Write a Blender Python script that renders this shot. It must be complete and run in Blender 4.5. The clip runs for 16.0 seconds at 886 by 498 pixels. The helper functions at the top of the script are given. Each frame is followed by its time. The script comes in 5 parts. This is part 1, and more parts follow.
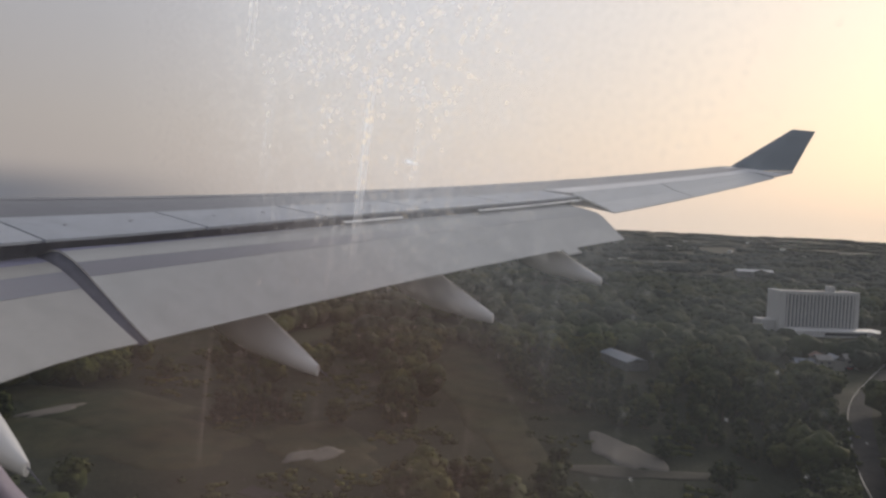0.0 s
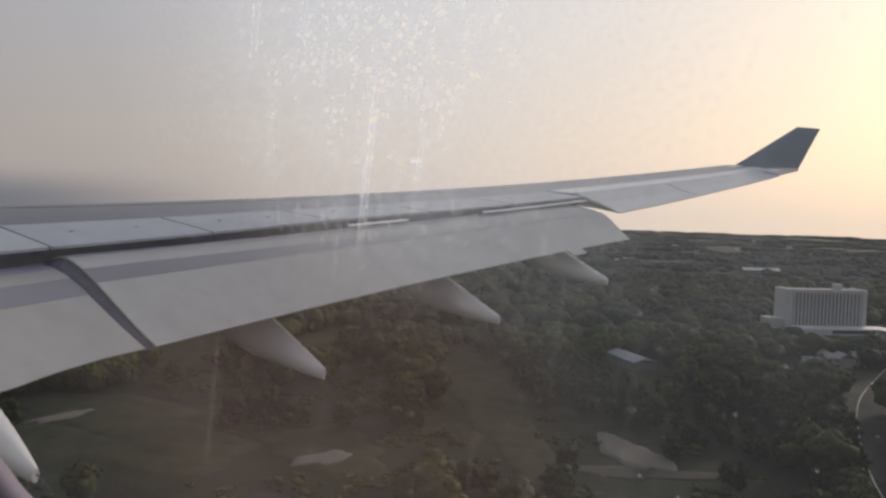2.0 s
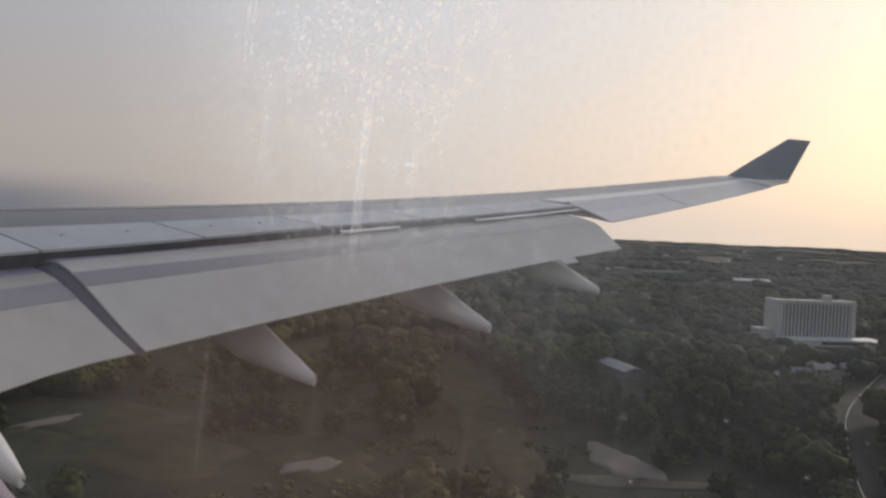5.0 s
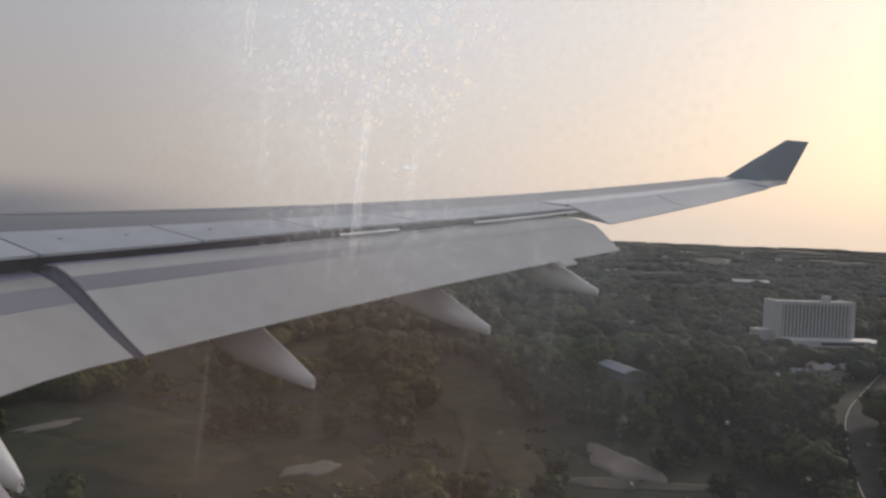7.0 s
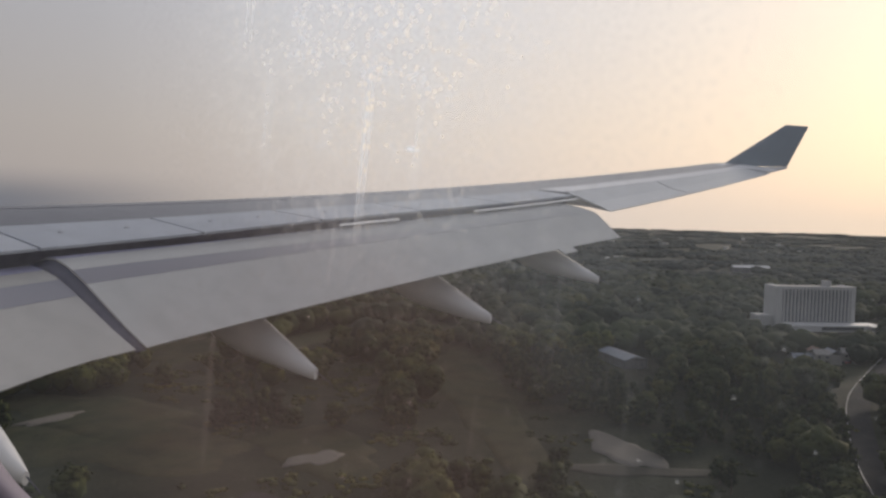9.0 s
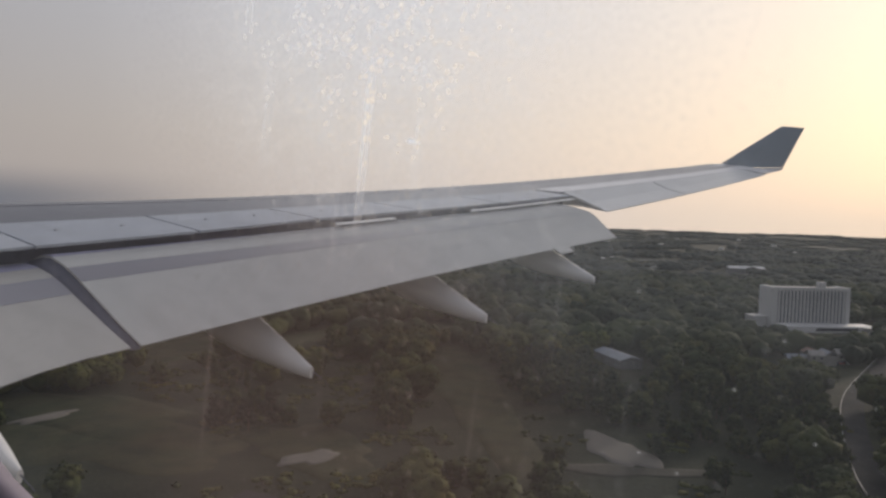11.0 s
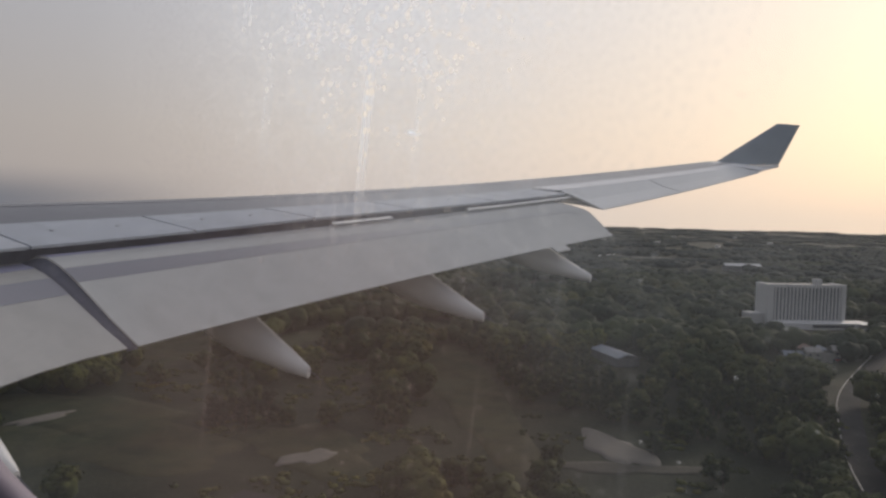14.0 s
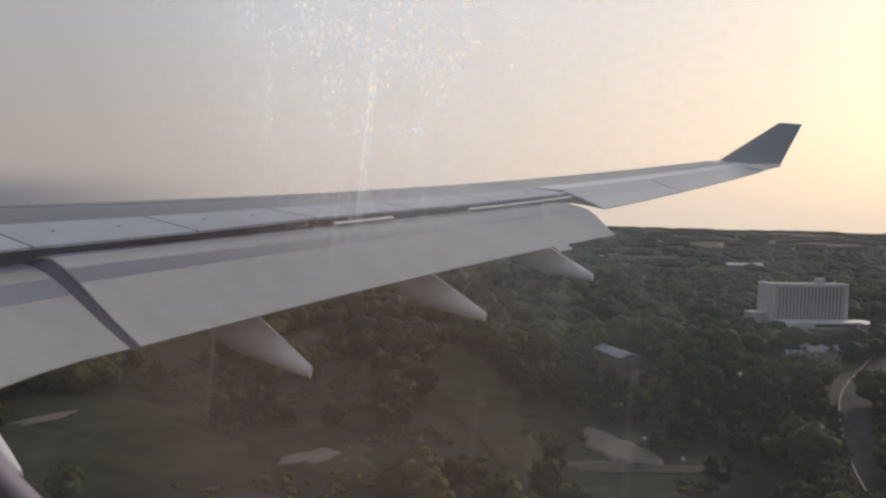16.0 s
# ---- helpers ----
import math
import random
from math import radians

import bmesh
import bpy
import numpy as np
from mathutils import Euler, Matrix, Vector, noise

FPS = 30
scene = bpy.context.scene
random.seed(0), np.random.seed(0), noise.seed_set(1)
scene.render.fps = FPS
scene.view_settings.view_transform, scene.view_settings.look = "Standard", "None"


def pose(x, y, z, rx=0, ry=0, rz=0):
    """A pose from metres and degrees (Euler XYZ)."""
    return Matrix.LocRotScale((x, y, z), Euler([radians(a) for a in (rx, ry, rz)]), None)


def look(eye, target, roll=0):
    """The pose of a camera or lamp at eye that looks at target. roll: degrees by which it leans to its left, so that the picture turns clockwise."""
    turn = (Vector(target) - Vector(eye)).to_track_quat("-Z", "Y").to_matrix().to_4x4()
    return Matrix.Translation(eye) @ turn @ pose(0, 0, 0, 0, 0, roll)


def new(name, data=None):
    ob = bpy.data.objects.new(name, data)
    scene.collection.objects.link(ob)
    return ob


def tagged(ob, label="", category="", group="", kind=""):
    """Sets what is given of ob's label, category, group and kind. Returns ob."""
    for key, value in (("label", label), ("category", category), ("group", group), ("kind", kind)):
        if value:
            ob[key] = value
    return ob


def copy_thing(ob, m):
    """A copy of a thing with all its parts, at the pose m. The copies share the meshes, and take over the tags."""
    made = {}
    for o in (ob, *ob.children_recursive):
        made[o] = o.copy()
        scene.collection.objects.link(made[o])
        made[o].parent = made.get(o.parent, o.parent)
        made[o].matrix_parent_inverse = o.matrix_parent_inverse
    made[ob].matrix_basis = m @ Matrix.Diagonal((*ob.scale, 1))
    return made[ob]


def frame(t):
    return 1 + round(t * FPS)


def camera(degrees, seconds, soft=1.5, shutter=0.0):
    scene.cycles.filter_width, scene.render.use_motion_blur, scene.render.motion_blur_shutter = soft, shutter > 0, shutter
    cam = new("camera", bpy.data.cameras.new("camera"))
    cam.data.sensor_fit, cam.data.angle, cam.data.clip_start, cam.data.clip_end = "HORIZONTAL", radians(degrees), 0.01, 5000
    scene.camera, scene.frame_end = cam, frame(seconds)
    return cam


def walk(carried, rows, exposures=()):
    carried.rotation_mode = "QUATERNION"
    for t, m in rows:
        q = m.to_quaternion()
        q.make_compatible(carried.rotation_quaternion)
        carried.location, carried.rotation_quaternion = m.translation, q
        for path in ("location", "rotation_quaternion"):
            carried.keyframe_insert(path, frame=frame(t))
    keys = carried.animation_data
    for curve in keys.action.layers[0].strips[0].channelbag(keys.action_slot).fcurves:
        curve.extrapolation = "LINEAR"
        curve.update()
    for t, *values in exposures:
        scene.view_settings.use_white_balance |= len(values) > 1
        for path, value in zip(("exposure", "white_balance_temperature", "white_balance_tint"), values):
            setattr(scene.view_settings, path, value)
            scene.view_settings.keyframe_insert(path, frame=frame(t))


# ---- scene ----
from mathutils import Quaternion

EYE_H, EYE_Y = 80.0, 325.0
# The airliner's attitude: nose up, a little bank. Its own axes: x starboard, y ahead, z up, from the eye at the window.
BANK, NOSE = -0.8, 5.1
up_air = Vector((math.sin(radians(BANK)), math.sin(radians(NOSE)), 0))
up_air.z = math.sqrt(1 - up_air.length_squared)
ahead_air = (Vector((0, 1, 0)) - up_air * up_air.y).normalized()
AIR = Matrix.Translation((0, EYE_Y, EYE_H)) @ Matrix((ahead_air.cross(up_air), ahead_air, up_air)).to_4x4()

# ---- camera: held at the cabin window; seconds, degrees right of ahead, pitch, lean ----
cam = camera(62.3, 16.0, soft=2.6)
HELD = [
    (0.0, 61.111, -4.711, 7.089), (0.5, 60.994, -4.695, 6.519), (1.0, 60.611, -4.779, 6.18), (1.5, 60.587, -4.827, 6.349),
    (2.0, 60.686, -4.59, 6.372), (2.5, 60.955, -4.201, 6.631), (3.0, 61.276, -4.1, 6.85), (3.5, 61.302, -3.912, 7.409),
    (4.0, 61.27, -3.73, 7.25), (6.5, 61.19, -4.211, 6.713), (7.0, 61.294, -3.734, 6.764), (7.5, 61.367, -4.155, 6.825),
    (8.0, 61.504, -3.749, 6.843), (8.5, 61.593, -4.164, 6.623), (9.0, 61.378, -4.574, 6.109), (11.5, 61.878, -4.446, 6.571),
    (12.0, 61.908, -3.623, 7.391), (12.5, 61.822, -4.017, 6.836), (13.0, 61.637, -4.268, 6.403), (13.5, 61.734, -4.437, 6.634),
    (14.0, 61.95, -4.639, 6.133), (14.5, 61.977, -4.192, 6.006), (15.0, 61.965, -4.04, 6.605), (15.5, 61.934, -4.119, 6.137),
    (16.0, 61.809, -4.673, 6.034)]
# the hand drifts a few millimetres behind the pane: seconds, to the left, down
DRIFT = [(0.0, 0.0, -0.0017), (4.0, 0.0, 0.0), (7.0, 0.0004, 0.0), (9.0, 0.0012, 0.002), (12.5, 0.0026, 0.0052), (16.0, 0.003, 0.0065)]


def held_at(t):
    left, down = (float(np.interp(t, [d[0] for d in DRIFT], [d[i] for d in DRIFT])) for i in (1, 2))
    return pose(-0.48 * left, 0.87 * left, -down)


walk(cam, [(t, AIR @ held_at(t) @ pose(0, 0, 0, 90 + pitch, 0, -az) @ pose(0, 0, 0, 0, 0, lean)) for t, az, pitch, lean in HELD],
     exposures=[(0.0, 0.11, 6480, 11.5), (16.0, 0.11, 6480, 11.5)])

# ---- world and sun ----
SUN_AZ, SUN_EL = 101.0, 11.0   # degrees right of ahead, above the horizon
sun_way = Vector((math.sin(radians(SUN_AZ)) * math.cos(radians(SUN_EL)), math.cos(radians(SUN_AZ)) * math.cos(radians(SUN_EL)), math.sin(radians(SUN_EL))))
sun = new("sun", bpy.data.lights.new("sun", "SUN"))
sun.data.energy, sun.data.angle, sun.data.color = 1.7, radians(9), (1.0, 0.89, 0.76)
sun.matrix_world = look(sun_way * 200 + Vector((0, 0, 400)), (0, 0, 400))

world = bpy.data.worlds.new("evening_sky")
scene.world = world
world.use_nodes = True
wn, wl = world.node_tree.nodes, world.node_tree.links
wn.clear()


def wnode(kind, **sets):
    n = wn.new(kind)
    for k, v in sets.items():
        n.inputs[int(k[1:])].default_value = v
    return n


sky = wn.new("ShaderNodeTexSky")
sky.sky_type, sky.sun_disc = "NISHITA", False
sky.sun_elevation, sky.sun_rotation = radians(SUN_EL), radians(SUN_AZ)
sky.air_density, sky.dust_density, sky.ozone_density = 1.6, 4.0, 1.0
sky_gain = wn.new("ShaderNodeMix")
sky_gain.data_type, sky_gain.blend_type = "RGBA", "MULTIPLY"
sky_gain.inputs[0].default_value = 1.0
sky_gain.inputs[7].default_value = (0.06, 0.06, 0.06, 1)
wl.new(sky.outputs[0], sky_gain.inputs[6])
# evening haze: brighter and warmer towards the sun, peach along the horizon
co = wn.new("ShaderNodeTexCoord")
dot = wn.new("ShaderNodeVectorMath")
dot.operation = "DOT_PRODUCT"
dot.inputs[1].default_value = sun_way
wl.new(co.outputs["Generated"], dot.inputs[0])
towards = wn.new("ShaderNodeValToRGB")
el = towards.color_ramp.elements
el[0].position, el[0].color = 0.0, (0.25, 0.262, 0.30, 1)
el[1].position, el[1].color = 1.0, (0.98, 0.885, 0.765, 1)
for p, c in ((0.5, (0.336, 0.335, 0.358, 1)), (0.72, (0.467, 0.455, 0.464, 1)), (0.87, (0.67, 0.645, 0.64, 1)), (0.95, (0.85, 0.78, 0.715, 1))):
    e = el.new(p)
    e.color = c
to01 = wnode("ShaderNodeMath", _1=0.5, _2=0.5)
to01.operation = "MULTIPLY_ADD"
wl.new(dot.outputs["Value"], to01.inputs[0])
wl.new(to01.outputs[0], towards.inputs[0])
sep = wn.new("ShaderNodeSeparateXYZ")
wl.new(co.outputs["Generated"], sep.inputs[0])
low = wn.new("ShaderNodeValToRGB")
el = low.color_ramp.elements
el[0].position, el[0].color = 0.0, (0.985, 0.905, 0.82, 1)
el[1].position, el[1].color = 0.6, (0.97, 1.01, 1.07, 1)
for p, c in ((0.10, (1.015, 0.957, 0.89, 1)), (0.26, (0.972, 0.992, 1.03, 1))):
    e = el.new(p)
    e.color = c
wl.new(sep.outputs[2], low.inputs[0])
haze = wn.new("ShaderNodeMix")
haze.data_type, haze.blend_type = "RGBA", "MULTIPLY"
haze.inputs[0].default_value = 1.0
wl.new(towards.outputs[0], haze.inputs[6])
wl.new(low.outputs[0], haze.inputs[7])
# a grey smog layer along the horizon on the side away from the sun
def wspan(v, a, b):
    n = wnode("ShaderNodeMapRange", _1=a, _2=b)
    n.interpolation_type = "SMOOTHSTEP"
    wl.new(v, n.inputs[0])
    return n.outputs[0]


layer = wnode("ShaderNodeMath")
layer.operation = "MULTIPLY"
wl.new(wspan(sep.outputs[2], 0.050, 0.004), layer.inputs[0])
wl.new(wspan(to01.outputs[0], 0.80, 0.62), layer.inputs[1])
smog = wn.new("ShaderNodeMix")
smog.data_type = "RGBA"
smog.inputs[7].default_value = (0.160, 0.174, 0.206, 1)
wl.new(layer.outputs[0], smog.inputs[0])
wl.new(haze.outputs[2], smog.inputs[6])
both = wn.new("ShaderNodeMix")
both.data_type = "RGBA"
both.inputs[0].default_value = 0.85
wl.new(sky_gain.outputs[2], both.inputs[6])
wl.new(smog.outputs[2], both.inputs[7])
bg = wn.new("ShaderNodeBackground")
bg.inputs[1].default_value = 1.0
wl.new(both.outputs[2], bg.inputs[0])
wout = wn.new("ShaderNodeOutputWorld")
wl.new(bg.outputs[0], wout.inputs[0])


# ---- materials ----
class Mat:
    """A node material under way: a principled surface with helpers for noise, ramps and bump."""

    def __init__(self, name, rough=0.6, metal=0.0, spec=0.5):
        self.m = bpy.data.materials.new(name)
        self.m.use_nodes = True
        self.n, self.l = self.m.node_tree.nodes, self.m.node_tree.links
        self.p = self.n["Principled BSDF"]
        self.p.inputs["Roughness"].default_value = rough
        self.p.inputs["Metallic"].default_value = metal
        self.p.inputs["Specular IOR Level"].default_value = spec
        self.co = self.n.new("ShaderNodeTexCoord").outputs["Object"]

    def scaled(self, x, y, z):
        n = self.n.new("ShaderNodeMapping")
        n.inputs["Scale"].default_value = (x, y, z)
        self.l.new(self.co, n.inputs[0])
        return n.outputs[0]

    def noise(self, scale, detail=4.0, vec=None, rough=0.55):
        n = self.n.new("ShaderNodeTexNoise")
        n.inputs["Scale"].default_value, n.inputs["Detail"].default_value, n.inputs["Roughness"].default_value = scale, detail, rough
        self.l.new(vec or self.co, n.inputs[0])
        return n.outputs[0]

    def ramp(self, fac, *stops):
        n = self.n.new("ShaderNodeValToRGB")
        e = n.color_ramp.elements
        e[0].position, e[0].color = stops[0][0], (*stops[0][1], 1)
        e[1].position, e[1].color = stops[-1][0], (*stops[-1][1], 1)
        for p, c in stops[1:-1]:
            e.new(p).color = (*c, 1)
        self.l.new(fac, n.inputs[0])
        return n.outputs[0]

    def mix(self, fac, a, b, blend="MIX"):
        n = self.n.new("ShaderNodeMix")
        n.data_type, n.blend_type = "RGBA", blend
        for v, i in ((fac, 0), (a, 6), (b, 7)):
            if isinstance(v, (int, float)):
                n.inputs[i].default_value = v
            elif isinstance(v, tuple):
                n.inputs[i].default_value = (*v, 1)
            else:
                self.l.new(v, n.inputs[i])
        return n.outputs[2]

    def maths(self, op, a, b=0.0):
        n = self.n.new("ShaderNodeMath")
        n.operation = op
        for v, i in ((a, 0), (b, 1)):
            if isinstance(v, (int, float)):
                n.inputs[i].default_value = v
            else:
                self.l.new(v, n.inputs[i])
        return n.outputs[0]

    def colour(self, c):
        if isinstance(c, tuple):
            self.p.inputs["Base Color"].default_value = (*c, 1)
        else:
            self.l.new(c, self.p.inputs["Base Color"])
        return self

    def rough(self, fac):
        self.l.new(fac, self.p.inputs["Roughness"])
        return self

    def bump(self, h, strength=0.3, distance=0.02):
        n = self.n.new("ShaderNodeBump")
        n.inputs["Strength"].default_value, n.inputs["Distance"].default_value = strength, distance
        self.l.new(h, n.inputs["Height"])
        self.l.new(n.outputs[0], self.p.inputs["Normal"])
        return self

    def chance(self, island=False):
        if island:
            return self.n.new("ShaderNodeNewGeometry").outputs["Random Per Island"]
        return self.n.new("ShaderNodeObjectInfo").outputs["Random"]


def painted(name, c, rough=0.35, dirt=0.12, grain=0.6, streak=(1.2, 0.35, 1.2), relief=0.05, spec=0.5):
    """Aircraft or wall paint with streaks along the airflow, blotches and faint waviness."""
    m = Mat(name, rough, spec=spec)
    d = tuple(v * (1 - dirt * 2.4) for v in c)
    col = m.mix(m.ramp(m.noise(2.0, 5, m.scaled(*streak)), (0.42, (0, 0, 0)), (0.8, (0.6, 0.6, 0.6))), c, d)
    col = m.mix(m.ramp(m.noise(grain * 14, 3), (0.45, (0, 0, 0)), (0.8, (0.5, 0.5, 0.5))), col, d)
    m.colour(col).bump(m.noise(grain * 6, 3), relief, 0.02)
    m.rough(m.ramp(m.noise(3.0), (0.3, (rough * 0.8,) * 3), (0.7, (rough * 1.25,) * 3)))
    return m.m


def walled(name, c, rough=0.85, scale=0.12, dark=0.7):
    """Concrete or cladding, stained in vertical runs."""
    m = Mat(name, rough, spec=0.3)
    runs = m.ramp(m.noise(scale * 6, 5, m.scaled(1, 1, 0.12)), (0.35, (0, 0, 0)), (0.75, (1, 1, 1)))
    col = m.mix(runs, c, tuple(v * dark for v in c))
    col = m.mix(m.ramp(m.noise(scale * 30, 3), (0.4, (0, 0, 0)), (0.8, (0.4, 0.4, 0.4))), col, tuple(v * 0.8 for v in c))
    return m.colour(col).bump(m.noise(3, 3), 0.2, 0.02).m


def glazed(name, c=(0.03, 0.04, 0.05), rough=0.15):
    m = Mat(name, rough, spec=0.6)
    return m.colour(m.mix(m.chance(), c, tuple(v * 2.2 + 0.01 for v in c))).m


def span_sheen_painted(name, inner, outer, rough):
    """Wing paint with painted-in sky sheen: dark root, paler tip, streaks along the airflow."""
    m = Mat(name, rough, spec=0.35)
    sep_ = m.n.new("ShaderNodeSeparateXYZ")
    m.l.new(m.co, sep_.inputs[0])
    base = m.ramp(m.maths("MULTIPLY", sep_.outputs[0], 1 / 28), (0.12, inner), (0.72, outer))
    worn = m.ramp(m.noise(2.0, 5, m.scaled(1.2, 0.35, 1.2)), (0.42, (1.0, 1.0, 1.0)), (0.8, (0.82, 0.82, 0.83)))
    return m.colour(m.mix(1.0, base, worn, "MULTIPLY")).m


wing_paint = span_sheen_painted("wing_grey_paint_with_sheen", (0.115, 0.122, 0.148), (0.34, 0.34, 0.365), 0.42)
slat_paint = span_sheen_painted("slat_grey_paint_with_sheen", (0.115, 0.122, 0.148), (0.34, 0.34, 0.365), 0.42)
spoiler_paint = painted("spoiler_light_grey_paint", (0.465, 0.495, 0.55), 0.4)
aileron_paint = painted("aileron_white_paint", (0.68, 0.69, 0.70), 0.35, 0.08)
flap_paint = painted("flap_white_paint", (0.525, 0.53, 0.525), 0.38, 0.10)
inner_flap_paint = painted("flap_cream_paint", (0.465, 0.455, 0.44), 0.42, 0.10)
flap_nose_paint = painted("flap_nose_grey", (0.275, 0.275, 0.315), 0.4, 0.14)
# nose band: the spoiler's shade painted grey, fading towards the flap's outer end
_m = Mat("flap_nose_grey", 0.4)
_sep = _m.n.new("ShaderNodeSeparateXYZ")
_m.l.new(_m.co, _sep.inputs[0])
_shade_fade = _m.ramp(_m.maths("MULTIPLY", _sep.outputs[0], 0.07), (0.55, (0, 0, 0)), (0.97, (0.85, 0.85, 0.85)))
flap_shade_band = _m.colour(_m.mix(_shade_fade, (0.27, 0.27, 0.31), (0.50, 0.505, 0.51))).bump(_m.noise(4, 3), 0.05).m
fairing_paint = painted("fairing_white_paint", (0.67, 0.67, 0.68), 0.22, 0.08)
winglet_paint = painted("winglet_blue_grey_paint", (0.205, 0.25, 0.295), 0.4, 0.14)
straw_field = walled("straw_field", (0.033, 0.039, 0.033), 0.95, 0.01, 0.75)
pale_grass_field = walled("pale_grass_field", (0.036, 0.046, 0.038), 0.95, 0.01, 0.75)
panel_white = painted("panel_white_paint", (0.80, 0.80, 0.82), 0.4, 0.06)
glint_white = painted("sunlit_glint_white", (0.90, 0.89, 0.87), 0.3, 0.03)
door_grey = walled("door_grey_paint", (0.22, 0.22, 0.23))
# grey-violet tone of the shaded slot, for cove and flap nose
cove_paint = painted("cove_and_slot_shade", (0.36, 0.36, 0.50), 0.7, 0.2)
seal_rubber = painted("seal_dark_rubber", (0.105, 0.108, 0.150), 0.75, 0.2)
cabin_plastic = painted("cabin_beige_plastic", (0.42, 0.38, 0.38), 0.55, 0.05)
bezel_plastic = painted("bezel_grey_plastic", (0.20, 0.17, 0.22), 0.5, 0.06)

hotel_grey = walled("hotel_grey_cladding", (0.26, 0.258, 0.258))
# end wall paler and warmer than the front: sunlight put into the colour
hotel_sunlit_end = walled("hotel_sunlit_end_wall", (0.62, 0.58, 0.52))
hotel_blue = walled("hotel_blue_grey_cladding", (0.25, 0.27, 0.295))
hotel_white = walled("hotel_white_concrete", (0.52, 0.52, 0.515))
pale_concrete = walled("pale_concrete", (0.50, 0.50, 0.485))
house_wall = walled("house_weathered_wall", (0.28, 0.272, 0.255))
shed_wall = walled("shed_grey_wall", (0.18, 0.178, 0.178))
faint_glass = walled("pale_screened_glass", (0.41, 0.41, 0.405))
dark_band = walled("dark_roof_band", (0.07, 0.07, 0.075))
roof_felt = walled("roof_grey_felt", (0.30, 0.29, 0.28))
roof_blue = walled("roof_blue_grey_sheet", (0.17, 0.195, 0.24), 0.5)
roof_brown = walled("roof_brown_tile", (0.22, 0.15, 0.12))
roof_sheet = walled("roof_pale_corrugated_sheet", (0.21, 0.205, 0.205), 0.5)
roof_teal = walled("roof_teal_sheet", (0.09, 0.33, 0.31), 0.5)
white_sheet = walled("white_membrane", (0.62, 0.62, 0.62), 0.5, dark=0.85)
window_dark = glazed("window_dark_glass", (0.045, 0.05, 0.06))
glass_blue = glazed("glass_blue_grey", (0.06, 0.075, 0.095))
tyre = Mat("black_rubber", 0.9).colour((0.02, 0.02, 0.02)).m
bus_white = painted("bus_white_paint", (0.82, 0.82, 0.82), 0.3, 0.05)
coach_grey = painted("coach_grey_paint", (0.24, 0.25, 0.28), 0.35, 0.08)
container_blue = walled("container_blue_steel", (0.16, 0.20, 0.27), 0.6)
container_rust = walled("container_rust_steel", (0.24, 0.13, 0.09), 0.7)
truck_white = painted("truck_white_box", (0.44, 0.43, 0.41), 0.5, 0.08)
mast_white = painted("mast_white_paint", (0.78, 0.78, 0.78), 0.5, 0.05)
rail_metal = painted("galvanised_rail", (0.24, 0.24, 0.25), 0.5, 0.10)
road_paint = painted("road_white_marking", (0.24, 0.24, 0.235), 0.7, 0.2)

_m = Mat("car_paint", 0.25, spec=0.6)
car_paint = _m.colour(_m.ramp(_m.chance(), (0.0, (0.80, 0.80, 0.80)), (0.40, (0.78, 0.78, 0.78)), (0.45, (0.45, 0.46, 0.48)),
                              (0.62, (0.40, 0.42, 0.45)), (0.66, (0.04, 0.04, 0.05)), (0.84, (0.05, 0.06, 0.10)), (0.88, (0.30, 0.04, 0.04)), (1.0, (0.72, 0.70, 0.66)))).m

_m = Mat("asphalt", 0.95, spec=0.05)
asphalt = _m.colour(_m.mix(_m.ramp(_m.noise(0.08, 5), (0.35, (0, 0, 0)), (0.7, (1, 1, 1))), (0.026, 0.026, 0.028), (0.041, 0.040, 0.040))).bump(_m.noise(2, 3), 0.2).m
_m = Mat("yard_asphalt", 0.9, spec=0.2)
yard_asphalt = _m.colour(_m.mix(_m.ramp(_m.noise(0.12, 6), (0.35, (0, 0, 0)), (0.7, (1, 1, 1))), (0.023, 0.025, 0.029), (0.042, 0.043, 0.045))).bump(_m.noise(2, 3), 0.2).m
_m = Mat("bare_earth", 0.95, spec=0.1)
bare_earth = _m.colour(_m.mix(_m.ramp(_m.noise(0.1, 6), (0.3, (0, 0, 0)), (0.7, (1, 1, 1))), (0.080, 0.066, 0.053), (0.125, 0.108, 0.088))).bump(_m.noise(1, 4), 0.4, 0.2).m
_m = Mat("bunker_sand", 0.95, spec=0.1)
bunker_sand = _m.colour(_m.mix(_m.noise(0.3, 4), (0.115, 0.105, 0.093), (0.17, 0.155, 0.137))).bump(_m.noise(1, 3), 0.3, 0.1).m
worn_turf = walled("worn_turf", (0.040, 0.037, 0.027), 0.95, 0.1, 0.6)
_m = Mat("pond_water", 0.08, spec=0.5)
pond_water = _m.colour((0.03, 0.035, 0.03)).bump(_m.noise(0.6, 3), 0.08, 0.05).m

_m = Mat("fairway_grass", 0.95, spec=0.1)
_turf = _m.mix(_m.ramp(_m.noise(0.03, 5), (0.35, (0, 0, 0)), (0.65, (1, 1, 1))), (0.028, 0.036, 0.019), (0.046, 0.044, 0.025))
_turf = _m.mix(1.0, _turf, _m.ramp(_m.noise(0.11, 6), (0.3, (0.62, 0.66, 0.68)), (0.5, (0.95, 0.95, 0.95)), (0.7, (1.16, 1.12, 1.05))), "MULTIPLY")
fairway_grass = _m.colour(_m.mix(1.0, _turf, _m.ramp(_m.noise(0.9, 4), (0.3, (0.8, 0.8, 0.8)), (0.7, (1.15, 1.15, 1.12))), "MULTIPLY")).bump(_m.noise(0.8, 3), 0.3, 0.2).m

